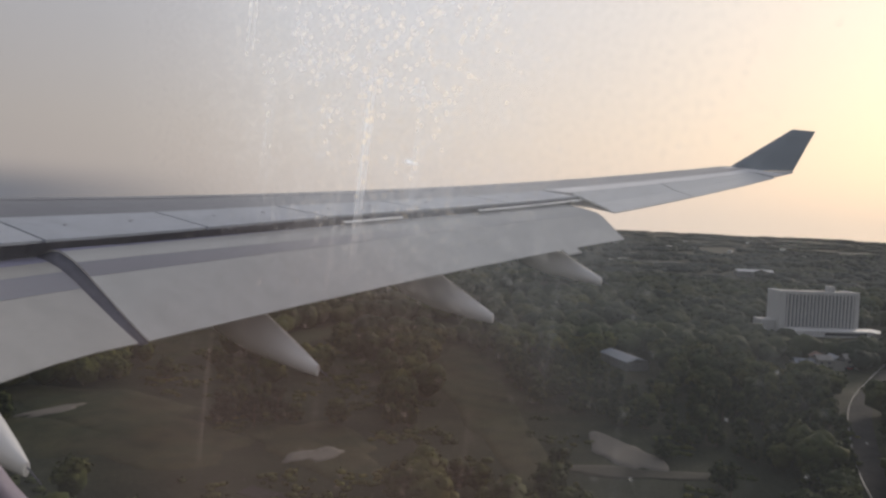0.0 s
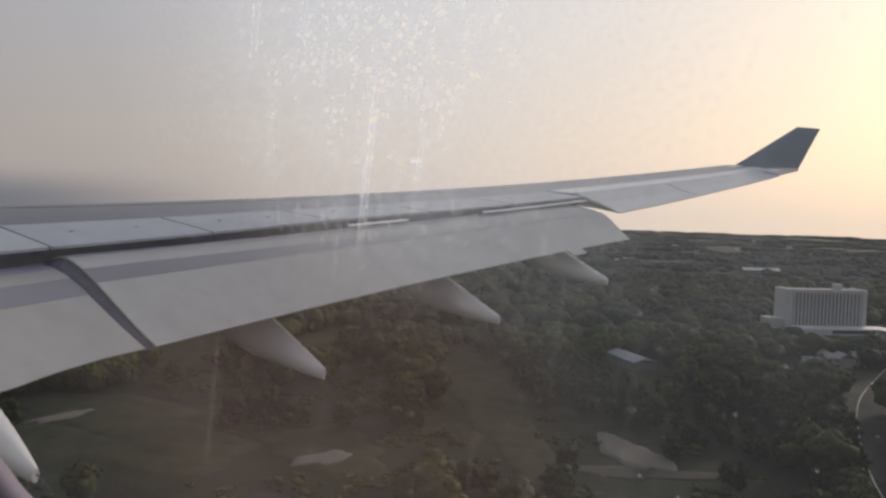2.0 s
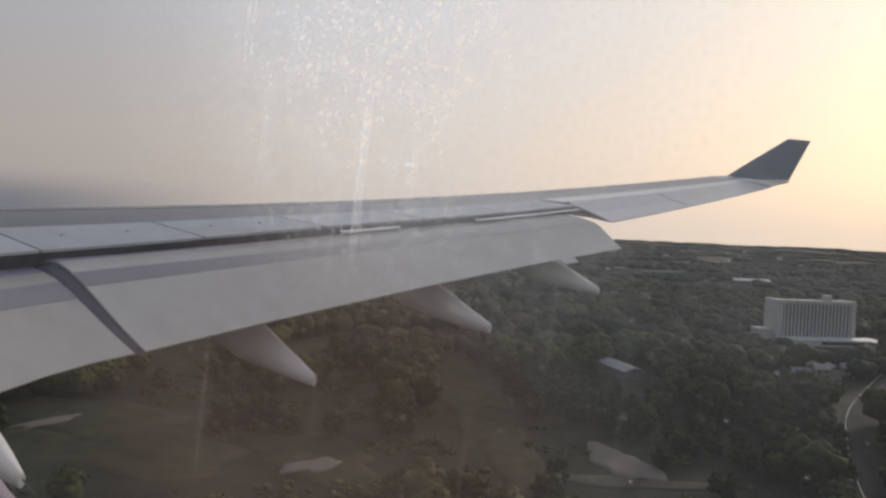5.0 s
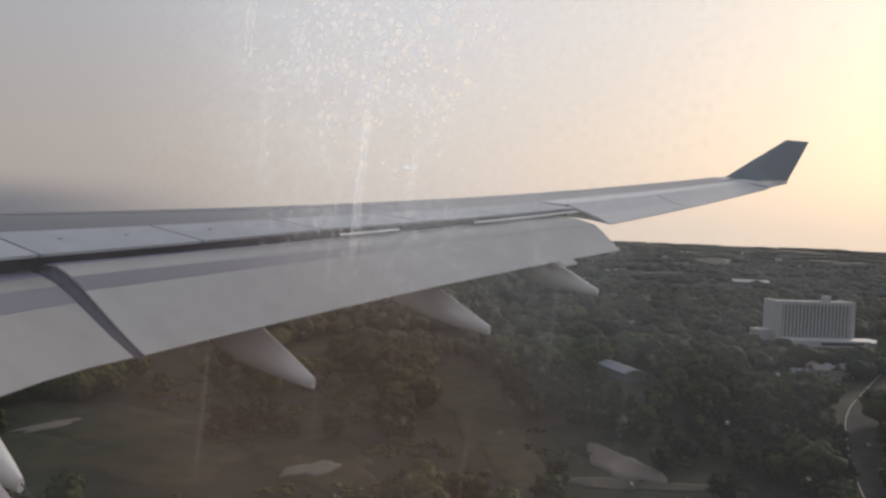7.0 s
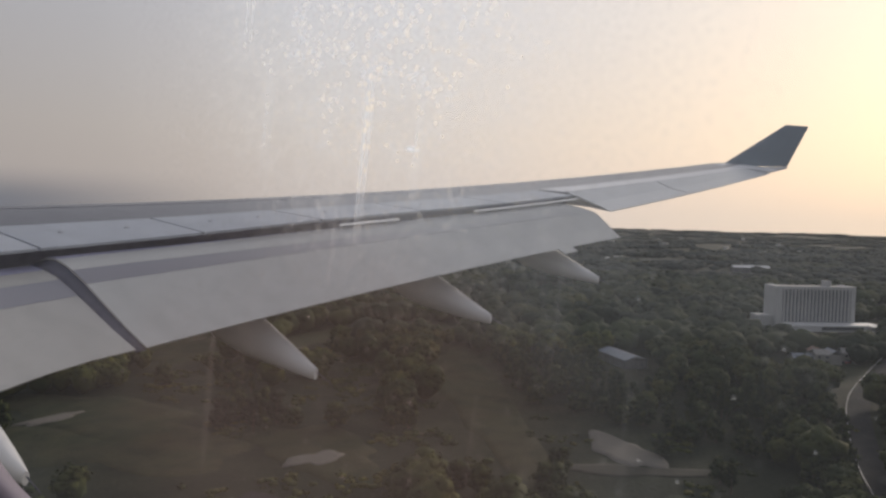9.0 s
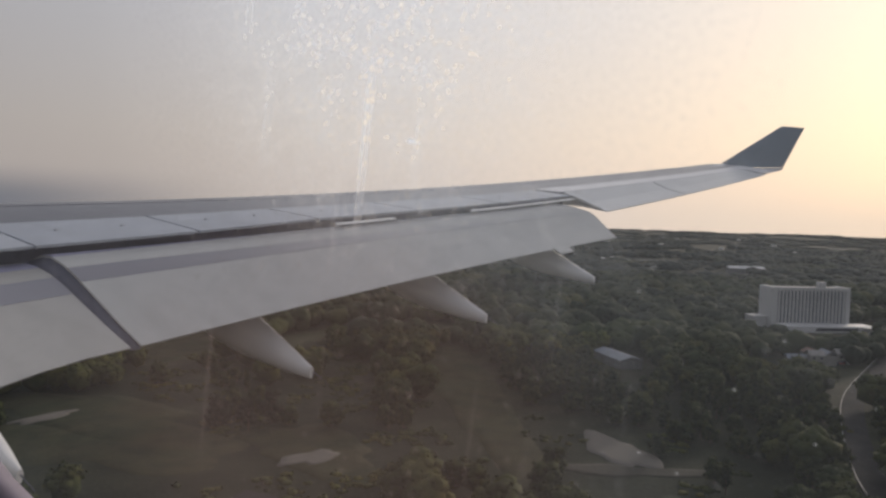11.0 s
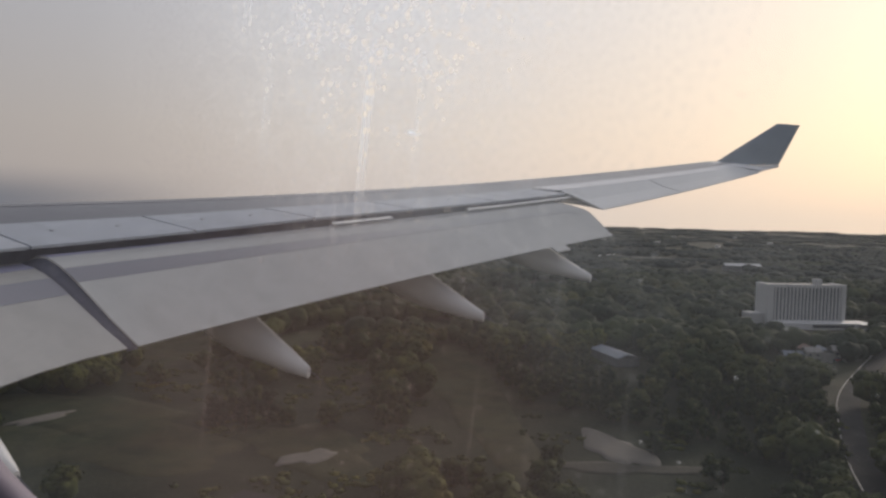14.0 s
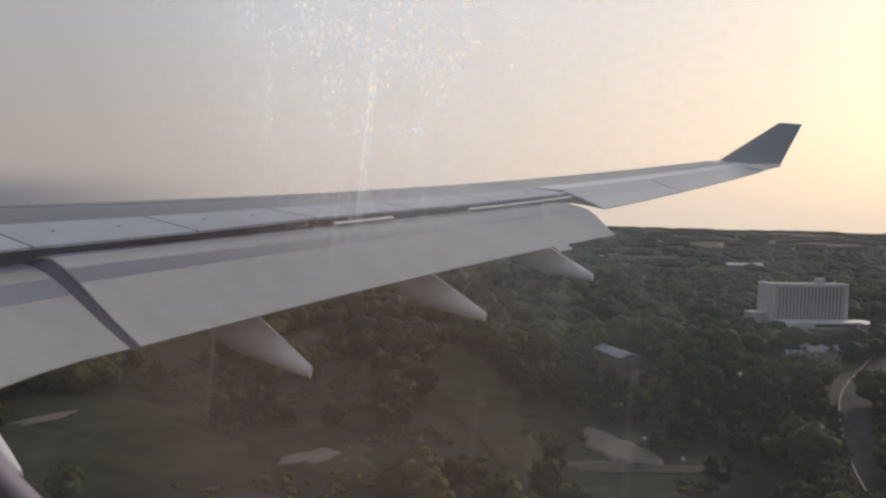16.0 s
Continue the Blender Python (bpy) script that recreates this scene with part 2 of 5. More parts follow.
# open ground: rough grass, dry grass and soil, in plots of a hundred metres and in small patches
_m = Mat("open_ground", 0.95, spec=0.1)
_plots = _m.ramp(_m.noise(0.006, 3, _m.scaled(1, 0.5, 1)), (0.40, (0.024, 0.031, 0.019)), (0.5, (0.033, 0.038, 0.023)), (0.58, (0.046, 0.044, 0.028)), (0.68, (0.034, 0.042, 0.022)))
_patch = _m.ramp(_m.noise(0.05, 6), (0.35, (0.55, 0.55, 0.55)), (0.7, (1.15, 1.1, 1.05)))
_fine = _m.ramp(_m.noise(0.7, 4), (0.3, (0.7, 0.7, 0.7)), (0.7, (1.15, 1.15, 1.15)))
open_ground = _m.colour(_m.mix(1.0, _m.mix(1.0, _plots, _patch, "MULTIPLY"), _fine, "MULTIPLY")).bump(_m.noise(0.5, 5), 0.5, 0.5).m


def foliage(name, dark, mid, light, warm, scale=0.07):
    """Leaves: tone by the size of a tree, stands of a hundred metres, and a fine mottle."""
    m = Mat(name, 0.9, spec=0.1)
    tone = m.ramp(m.noise(scale, 3), (0.32, dark), (0.46, mid), (0.58, light), (0.72, warm))
    mott = m.ramp(m.noise(0.45, 4), (0.3, (0.84, 0.84, 0.84)), (0.7, (1.12, 1.12, 1.10)))
    stand = m.ramp(m.noise(0.012, 4), (0.36, (0.74, 0.82, 0.80)), (0.48, (1.0, 1.0, 0.95)), (0.58, (1.2, 1.12, 0.92)), (0.70, (1.65, 1.6, 1.05)))
    tone = m.mix(1.0, tone, stand, "MULTIPLY")
    tone = m.mix(1.0, tone, m.ramp(m.chance(True), (0.0, (0.88, 0.88, 0.88)), (1.0, (1.10, 1.10, 1.06))), "MULTIPLY")
    tone = m.mix(1.0, tone, m.ramp(m.chance(), (0.0, (0.86, 0.90, 0.90)), (1.0, (1.15, 1.10, 1.0))), "MULTIPLY")
    return m.colour(m.mix(1.0, tone, mott, "MULTIPLY")).bump(m.noise(1.2, 4), 0.3, 0.3).m


LEAF = ((0.020, 0.028, 0.014), (0.030, 0.040, 0.016), (0.047, 0.054, 0.018), (0.073, 0.067, 0.023))
crown_leaf = foliage("tree_crown_leaves", *LEAF, 0.2)
evergreen_leaf = foliage("evergreen_crown_leaves", (0.021, 0.024, 0.018), (0.025, 0.028, 0.021), (0.030, 0.033, 0.023), (0.036, 0.037, 0.026))
wood_leaf = foliage("woodland_leaves", *LEAF)
# middle-distance leaves keep a trace of haze blue in their colour
mid_haze_leaf = foliage("mid_haze_woodland_leaves", (0.016, 0.025, 0.018), (0.022, 0.032, 0.020), (0.034, 0.043, 0.022), (0.056, 0.059, 0.027), 0.02)
# far leaves paler and bluer: distance haze put into their colour
far_haze_leaf = foliage("haze_toned_woodland_leaves", (0.032, 0.041, 0.042), (0.038, 0.047, 0.047), (0.046, 0.054, 0.051), (0.058, 0.064, 0.056), 0.008)
_m = Mat("bark", 0.95, spec=0.1)
bark = _m.colour(_m.mix(_m.noise(3, 4, _m.scaled(1, 1, 0.2)), (0.06, 0.045, 0.032), (0.13, 0.10, 0.075))).bump(_m.noise(5, 4, _m.scaled(1, 1, 0.2)), 0.6, 0.05).m

# the cabin window: clear pane with a thin film, a cloud of dust, specks and dried runs of water
dirty_pane = bpy.data.materials.new("dusty_window_pane")
dirty_pane.use_nodes = True
_n, _l = dirty_pane.node_tree.nodes, dirty_pane.node_tree.links
_n.clear()


def pn(kind, op=None, **sets):
    n = _n.new(kind)
    if op:
        n.operation = op
    for k, v in sets.items():
        if isinstance(v, (int, float, tuple)):
            n.inputs[int(k[1:])].default_value = v
        else:
            _l.new(v, n.inputs[int(k[1:])])
    return n


_co = pn("ShaderNodeTexCoord").outputs["Object"]


def patch(at, size):
    """1 in the middle of a round patch on the pane, 0 outside it."""
    m = pn("ShaderNodeMapping")
    m.inputs["Location"].default_value = tuple(-a / b for a, b in zip((0, *at), (1, *size)))
    m.inputs["Scale"].default_value = (0.0001, 1 / size[0], 1 / size[1])
    _l.new(_co, m.inputs[0])
    g = pn("ShaderNodeTexGradient")
    g.gradient_type = "SPHERICAL"
    _l.new(m.outputs[0], g.inputs[0])
    return g.outputs[1]


def mul(a, b):
    return pn("ShaderNodeMath", "MULTIPLY", _0=a, _1=b).outputs[0]


def add(a, b):
    return pn("ShaderNodeMath", "ADD", _0=a, _1=b).outputs[0]


def span(v, a, b, c=0.0, d=1.0):
    n = pn("ShaderNodeMapRange", _0=v, _1=a, _2=b, _3=c, _4=d)
    n.clamp = True
    n.interpolation_type = "SMOOTHSTEP"
    return n.outputs[0]


def pnoise(scale, stretch=(1, 1, 1), detail=3.0):
    m = pn("ShaderNodeMapping")
    m.inputs["Scale"].default_value = stretch
    _l.new(_co, m.inputs[0])
    n = pn("ShaderNodeTexNoise", _2=scale, _3=detail)
    _l.new(m.outputs[0], n.inputs[0])
    return n.outputs[0]


def specks(scale, size, keep, ring=False):
    """Soft round spots, one in some of the cells; ring: hollow, like dried drops."""
    v = pn("ShaderNodeTexVoronoi")
    v.inputs["Scale"].default_value = scale
    _l.new(_co, v.inputs[0])
    few = pn("ShaderNodeSeparateColor", _0=v.outputs["Color"])
    spot_ = mul(span(v.outputs["Distance"], 0.0, size, 1.0, 0.0), span(few.outputs[0], keep, keep + 0.3))
    if ring:
        spot_ = mul(spot_, span(v.outputs["Distance"], size * 0.1, size * 0.5, 0.25, 1.8))
    return spot_, v.outputs["Color"]


# dirt film thickened on the sunward side to stand in for distance haze
haze_smear = patch((0.022, -0.006), (0.085, 0.045))
# lower pane tinted brown: the cabin's reflection put into the film colour
cabin_reflection = patch((0.150, -0.080), (0.125, 0.085))
cloud = patch((0.112, 0.050), (0.080, 0.082))
upper = patch((0.112, 0.044), (0.110, 0.090))
wide = patch((0.125, 0.020), (0.170, 0.150))
fine = mul(span(pnoise(420, detail=4), 0.46, 0.72), 0.25)
clump = span(pnoise(110, detail=4), 0.25, 0.8)
small, hue = specks(440, 0.58, 0.25)
middle, _ = specks(290, 0.36, 0.5)
large, _ = specks(165, 0.14, 0.62)
soot = mul(specks(62, 0.060, 0.80)[0], span(patch((0.125, 0.040), (0.13, 0.11)), 0.0, 0.4))
dust = add(mul(span(cloud, 0.0, 0.8), add(0.09, mul(clump, add(0.09, fine)))),
           add(add(mul(mul(upper, small), 0.19), mul(mul(upper, middle), 0.10)), mul(mul(upper, large), 0.30)))
runs = mul(mul(span(pnoise(150, (1, 1, 0.045), 2), 0.66, 0.82), wide), 0.15)
spots = mul(mul(specks(150, 0.20, 0.62)[0], wide), 0.20)
grit = mul(mul(add(specks(140, 0.095, 0.42, True)[0], mul(specks(170, 0.20, 0.5)[0], 0.08)), span(patch((0.088, -0.045), (0.14, 0.085)), 0.0, 0.5)), 0.55)
# second brown patch, painted for the same reflection
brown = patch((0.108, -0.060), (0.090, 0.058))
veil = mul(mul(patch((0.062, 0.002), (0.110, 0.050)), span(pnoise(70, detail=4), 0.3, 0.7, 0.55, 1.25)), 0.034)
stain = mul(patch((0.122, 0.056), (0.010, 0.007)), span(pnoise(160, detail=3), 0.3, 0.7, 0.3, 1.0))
film = add(add(add(add(0.0065, mul(stain, 0.22)), veil), mul(span(pnoise(14, detail=3), 0.3, 0.75), 0.011)), add(add(mul(cabin_reflection, 0.017), mul(brown, 0.016)), mul(haze_smear, 0.010)))
streaks = add(add(mul(patch((0.110, 0.006), (0.0011, 0.030)), 0.34), mul(patch((0.153, 0.045), (0.0009, 0.022)), 0.28)), mul(patch((0.096, 0.007), (0.0016, 0.0009)), 0.8))
streaks = add(streaks, add(mul(patch((0.0945, 0.010), (0.0010, 0.020)), 0.16), mul(patch((0.143, 0.010), (0.0010, 0.024)), 0.16)))
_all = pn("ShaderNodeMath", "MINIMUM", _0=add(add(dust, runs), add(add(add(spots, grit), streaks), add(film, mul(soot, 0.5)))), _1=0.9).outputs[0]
# towards brown for the reflected cabin and the stain
_tint = pn("ShaderNodeMix")
_tint.data_type = "RGBA"
_tint.inputs[6].default_value, _tint.inputs[7].default_value = (0.76, 0.845, 0.97, 1), (0.80, 0.66, 0.66, 1)
_l.new(span(add(add(cabin_reflection, brown), mul(stain, 1.6)), 0.0, 0.95), _tint.inputs[0])
# thick dust is whiter than the film, and each spot has its own faint hue
_white = pn("ShaderNodeMix")
_white.data_type = "RGBA"
_sunny = pn("ShaderNodeMix")
_sunny.data_type = "RGBA"
_sunny.inputs[6].default_value, _sunny.inputs[7].default_value = (0.93, 0.97, 1.0, 1), (0.97, 0.945, 0.885, 1)
_l.new(span(patch((0.086, 0.012), (0.060, 0.050)), 0.0, 0.6), _sunny.inputs[0])
_l.new(_sunny.outputs[2], _white.inputs[7])
_l.new(span(mul(add(add(small, middle), large), upper), 0.05, 0.45), _white.inputs[0])
_l.new(_tint.outputs[2], _white.inputs[6])
_many = pn("ShaderNodeMix")
_many.data_type, _many.blend_type = "RGBA", "SOFT_LIGHT"
_l.new(mul(add(small, middle), mul(upper, 0.35)), _many.inputs[0])
_l.new(_white.outputs[2], _many.inputs[6])
_l.new(hue, _many.inputs[7])
_soot = pn("ShaderNodeMix")
_soot.data_type = "RGBA"
_soot.inputs[7].default_value = (0.10, 0.095, 0.11, 1)
_l.new(span(soot, 0.02, 0.3), _soot.inputs[0])
_l.new(_many.outputs[2], _soot.inputs[6])
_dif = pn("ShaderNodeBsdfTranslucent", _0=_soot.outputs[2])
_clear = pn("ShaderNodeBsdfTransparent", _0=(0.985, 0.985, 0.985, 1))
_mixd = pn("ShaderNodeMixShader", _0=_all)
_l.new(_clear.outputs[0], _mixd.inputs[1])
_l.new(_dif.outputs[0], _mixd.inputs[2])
_o = pn("ShaderNodeOutputMaterial")
_l.new(_mixd.outputs[0], _o.inputs[0])


# ---- mesh helpers ----
def part(name, bm, material, parent=None, label="", smooth=False):
    """Links a bmesh as ONE mesh object under a thing or a part."""
    bmesh.ops.recalc_face_normals(bm, faces=bm.faces[:])
    me = bpy.data.meshes.new(name)
    bm.to_mesh(me)
    bm.free()
    if smooth:
        me.shade_smooth()
    me.materials.append(material)
    ob = new(name, me)
    ob.parent = parent
    return tagged(ob, label)


def share(name, me, parent, m):
    """One more object on a mesh that is already made."""
    ob = new(name, me)
    ob.parent = parent
    ob.matrix_basis = m
    return ob


def thing(name, m, label, category, group="", kind=""):
    ob = new(name)
    ob.empty_display_size = 0.1
    ob.matrix_basis = m
    return tagged(ob, label, category, group, kind)


def box(bm, x0, y0, z0, x1, y1, z1, bevel=0.0):
    vs = [bm.verts.new(p) for p in ((x0, y0, z0), (x1, y0, z0), (x1, y1, z0), (x0, y1, z0), (x0, y0, z1), (x1, y0, z1), (x1, y1, z1), (x0, y1, z1))]
    fs = [bm.faces.new([vs[i] for i in q]) for q in ((0, 3, 2, 1), (4, 5, 6, 7), (0, 1, 5, 4), (1, 2, 6, 5), (2, 3, 7, 6), (3, 0, 4, 7))]
    if bevel:
        es = list({e for f in fs for e in f.edges})
        bmesh.ops.bevel(bm, geom=es, offset=bevel, segments=1, affect="EDGES")
    return bm


def boxed(x0, y0, z0, x1, y1, z1, bevel=0.0):
    return box(bmesh.new(), x0, y0, z0, x1, y1, z1, bevel)


def loft(rings, closed=True, caps=True, bm=None):
    """Skins rings of equally many points; each ring closed, its ends capped."""
    bm = bm or bmesh.new()
    rows = [[bm.verts.new(p) for p in r] for r in rings]
    n = len(rows[0])
    for a, b in zip(rows, rows[1:]):
        for i in range(n if closed else n - 1):
            j = (i + 1) % n
            bm.faces.new((a[i], a[j], b[j], b[i]))
    if caps:
        bm.faces.new(rows[0][::-1])
        bm.faces.new(rows[-1])
    return bm


def prism(outline, z0, z1, bm=None):
    """A plan outline raised from z0 to z1."""
    return loft([[(x, y, z0) for x, y in outline], [(x, y, z1) for x, y in outline]], bm=bm)


def gable(x0, y0, x1, y1, z, rise, over=0.4, thick=0.18, bm=None):
    """A ridged roof along y, with eaves and thickness."""
    mx = (x0 + x1) / 2
    prof = [(x0 - over, z - over * rise / (mx - x0)), (mx, z + rise), (x1 + over, z - over * rise / (mx - x0))]
    ring = [(x, h) for x, h in prof] + [(x, h + thick) for x, h in prof[::-1]]
    return loft([[(x, y0 - over, h) for x, h in ring], [(x, y1 + over, h) for x, h in ring]], bm=bm)


def from_arrays(name, verts, faces, material, smooth=True):
    """One mesh from numpy arrays of corners and triangles."""
    me = bpy.data.meshes.new(name)
    me.vertices.add(len(verts))
    me.vertices.foreach_set("co", verts.astype(np.float32).ravel())
    me.loops.add(faces.size)
    me.loops.foreach_set("vertex_index", faces.astype(np.int32).ravel())
    me.polygons.add(len(faces))
    me.polygons.foreach_set("loop_start", np.arange(0, faces.size, 3, dtype=np.int32))
    me.polygons.foreach_set("loop_total", np.full(len(faces), 3, dtype=np.int32))
    me.update(calc_edges=True)
    me.validate()
    if smooth:
        me.shade_smooth()
    me.materials.append(material)
    return me


# ---- the lie of the land ----
_table = np.random.RandomState(7).rand(256, 256)


def value_noise(x, y):
    """Smooth noise between 0 and 1 on a unit lattice, for arrays."""
    x, y = np.asarray(x, float), np.asarray(y, float)
    i, j = np.floor(x).astype(int), np.floor(y).astype(int)
    u, v = x - i, y - j
    u, v = u * u * (3 - 2 * u), v * v * (3 - 2 * v)
    a, b, c, d = (_table[(i + p) % 256, (j + q) % 256] for p, q in ((0, 0), (1, 0), (0, 1), (1, 1)))
    return (a * (1 - u) + b * u) * (1 - v) + (c * (1 - u) + d * u) * v


def fbm(x, y, octaves=4):
    t, w, s = 0.0, 0.0, 1.0
    for k in range(octaves):
        t, w = t + s * value_noise(np.asarray(x) * 2 ** k + 17.3 * k, np.asarray(y) * 2 ** k + 9.1 * k), w + s
        s *= 0.5
    return t / w


def land(x, y):
    """Height of the ground: flat about the yards, hotels and roads, low hills beyond."""
    x, y = np.asarray(x, float), np.asarray(y, float)
    far = np.clip((np.hypot(x - 450, y - 170) - 480) / 500, 0, 1)
    knoll = np.maximum(0, 7.5 * np.exp(-((x - 284) ** 2 + (y - 199) ** 2) / 21 ** 2) - 0.3)
    return knoll + far * far * (3 - 2 * far) * np.clip((2700 - np.hypot(x, y)) / 900, 0, 1) * (fbm(x / 700, y / 700, 2) - 0.55) * 9


# roads: centre line, half width
ROADS = {
    "highway": ([(60, 238), (125, 262), (186, 280), (215, 284), (250, 288.5), (294, 292), (322, 287.5), (347, 278.5), (382, 259), (416, 237), (450, 211), (486, 186), (540, 161), (620, 130)], 7.0),
    "lower_road": ([(60, 246), (120, 252), (188, 252), (229, 249), (266, 247), (300, 247), (325, 248), (350, 248), (380, 246)], 12.0),
    "hill_road": ([(205, 292), (230, 307), (255, 312.5), (283, 315.5), (319, 317.5), (368, 318), (416, 313), (518, 296), (600, 272), (660, 252), (770, 222), (885, 202)], 4.2),
    "side_road": ([(150, 470), (152, 430), (150, 395), (149.5, 370)], 3.2),
    "town_road": ([(392, 112), (408, 108), (430, 98), (462, 83), (515, 68), (600, 40), (700, 20)], 5.0),
    "dirt_road": ([(372, 82), (356, 71), (332, 40), (317, 19), (300, -10), (270, -45)], 4.5),
}


def smooth_line(pts, step=6.0):
    """A Catmull-Rom line through the points."""
    p = [Vector(q) for q in pts]
    p = [p[0] * 2 - p[1], *p, p[-1] * 2 - p[-2]]
    out = []
    for a, b, c, d in zip(p, p[1:], p[2:], p[3:]):
        k = max(2, int((c - b).length / step))
        for i in range(k):
            t = i / k
            out.append(0.5 * ((2 * b) + (c - a) * t + (2 * a - 5 * b + 4 * c - d) * t * t + (3 * b - a - 3 * c + d) * t ** 3))
    return out + [p[-2]]


LINES = {k: (smooth_line(v), w) for k, (v, w) in ROADS.items()}


def beside(line, off):
    """The line shifted sideways by off metres (to the left of its way)."""
    out = []
    for i, q in enumerate(line):
        d = (line[min(i + 1, len(line) - 1)] - line[max(i - 1, 0)]).normalized()
        out.append(q + Vector((-d.y, d.x)) * off)
    return out


def ribbon(line, half, z, thick=0.3, off=0.0, bm=None):
    left, right = beside(line, off + half), beside(line, off - half)
    return loft([[(a.x, a.y, z), (a.x, a.y, z - thick), (b.x, b.y, z - thick), (b.x, b.y, z)] for a, b in zip(left, right)], bm=bm)


YARD = [(300, 162), (314, 167), (336, 171), (359, 163), (385, 148), (399, 137), (401, 117), (397, 98), (372, 92), (345, 93), (318, 88), (298, 94), (285, 108), (279, 124), (278, 141), (285, 154)]
# clearings: middle, half sizes, turn: no trees stand there
CLEAR = [
    ((608, 346), (50, 22), -57), ((958, 149), (42, 14), -72), ((714, 228), (6, 34), -5), ((432, -22), (60, 30), -75), ((640, -40), (75, 30), -75),
    ((718, 98), (45, 16), -100), ((412, 80), (16, 20), 0), ((378, 162), (9, 26), 43), ((420, 132), (30, 20), -60), ((455, 345), (30, 18), -30),
    ((1105, 500), (80, 24), -65), ((410, 20), (26, 16), 0), ((1640, 113), (10, 10), 0),
    ((441, 334), (12, 7), -20), ((520, 130), (60, 16), -20), ((930, 40), (110, 22), -70), ((430, 313), (38, 13), -14), ((520, 287), (52, 14), -16), ((610, 262), (45, 11), -18),
    ((760, 300), (70, 18), -40), ((470, 30), (22, 20), 0), ((1350, 500), (180, 30), -60), ((1500, 120), (220, 34), -80), ((1250, -60), (150, 28), -85),
    ((232, 40), (16, 26), 10), ((190, 130), (14, 34), -20), ((700, 110), (40, 14), -75), ((415, 188), (30, 9), -35), ((430, 250), (30, 7), -38), ((158, 310), (9, 66), 8), ((518, 222), (24, 9), -30), ((1390, 78), (70, 20), -85), ((572, 332), (44, 32), -20), ((348, 186), (36, 13), -35)]


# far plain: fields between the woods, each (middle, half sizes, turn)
# these are added to lighten the distance in place of haze
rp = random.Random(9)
HAZE_FIELDS = []
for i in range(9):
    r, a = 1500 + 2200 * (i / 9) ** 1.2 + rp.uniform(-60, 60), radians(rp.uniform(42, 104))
    HAZE_FIELDS.append(((r * math.sin(a), r * math.cos(a)), (rp.uniform(80, 190) * (0.6 + r / 2500), rp.uniform(28, 60) * (0.5 + r / 2000)), -math.degrees(a) + rp.uniform(-15, 15)))
# the golf course and farmland farther ahead: (middle, half sizes, turn)
COURSE = [((158, 540), (30, 52), 8), ((295, 470), (112, 19), 33), ((355, 616), (52, 15), 17), ((288, 646), (36, 17), 22), ((180, 575), (26, 48), 15), ((192, 478), (22, 30), -12), ((430, 585), (58, 20), -40), ((330, 690), (60, 20), 20), ((203, 350), (10, 22), -15)]
PONDS = [((256, 397), (30, 12), 38), ((625, 607), (34, 12), -45), ((250, 728), (15, 7), -30), ((86, 1014), (26, 12), 15)]
PLOTS = [((298, 780), (52, 20), -35), ((364, 914), (46, 20), -25), ((120, 985), (45, 30), 10), ((520, 820), (60, 24), -40)]
CLEAR += [((222, 386), (24, 15), 16), ((380, 422), (28, 16), 15), ((229, 381), (24, 7), -62)]
CLEAR += HAZE_FIELDS + COURSE + PONDS + PLOTS + [((396, 430), (20, 14), 45)]


# scrubby grassland with scattered trees: middle, half sizes, turn
SPARSE = [((520, 243), (135, 32), -24), ((640, 300), (70, 26), -30), ((760, 215), (110, 26), -20), ((560, 175), (70, 22), -25), ((300, 268), (60, 12), 0), ((230, 440), (44, 110), 4), ((262, 560), (95, 62), 25), ((140, 480), (40, 60), 0)]


def kept_free(x, y, roads=True):
    """True on roads, yards and clearings."""
    x, y = np.asarray(x, float), np.asarray(y, float)
    free = np.zeros(x.shape, bool)
    for (cx, cy), (a, b), turn in CLEAR:
        c, s = math.cos(radians(turn)), math.sin(radians(turn))
        u, v = (x - cx) * c + (y - cy) * s, -(x - cx) * s + (y - cy) * c
        free |= (u / a) ** 2 + (v / b) ** 2 < 1
    for line, half in LINES.values() if roads else ():
        for q in line[::2]:
            free |= (x - q.x) ** 2 + (y - q.y) ** 2 < (half + (5 if half > 4.5 else 2.5)) ** 2
    inside = np.zeros(x.shape, bool)
    for (x0, y0), (x1, y1) in zip(YARD, YARD[1:] + YARD[:1]):
        cross = ((y0 > y) != (y1 > y)) & (x < (x1 - x0) * (y - y0) / ((y1 - y0) or 1e-9) + x0)
        inside ^= cross
    return free | inside


def open_land(x, y):
    """True where no tree may stand: kept clear, mown verges on the flight side of them, or bare by nature."""
    x, y = np.asarray(x, float), np.asarray(y, float)
    r = np.hypot(x, y - EYE_Y)
    free = kept_free(x, y)
    for far in (7, 14, 20):
        free |= kept_free(x * (1 + far / r), y + (y - EYE_Y) * far / r, far < 10)
    copse = ((x - 276) / 62) ** 2 + ((y - 204) / 34) ** 2 < 1
    bare = fbm(x / 260 + 40, y / 190 + 11, 3)
    free |= bare > np.interp(r, (300, 520, 700, 1200, 2200, 3000), (0.86, 0.72, 0.67, 0.66, 0.64, 0.60))
    for (cx, cy), (a, b), turn in SPARSE:
        c, s = math.cos(radians(turn)), math.sin(radians(turn))
        u, v = (x - cx) * c + (y - cy) * s, -(x - cx) * s + (y - cy) * c
        free |= ((u / a) ** 2 + (v / b) ** 2 < 1) & (fbm(x / 19, y / 19, 2) > 0.36)
    return np.where(copse, kept_free(x, y), free)


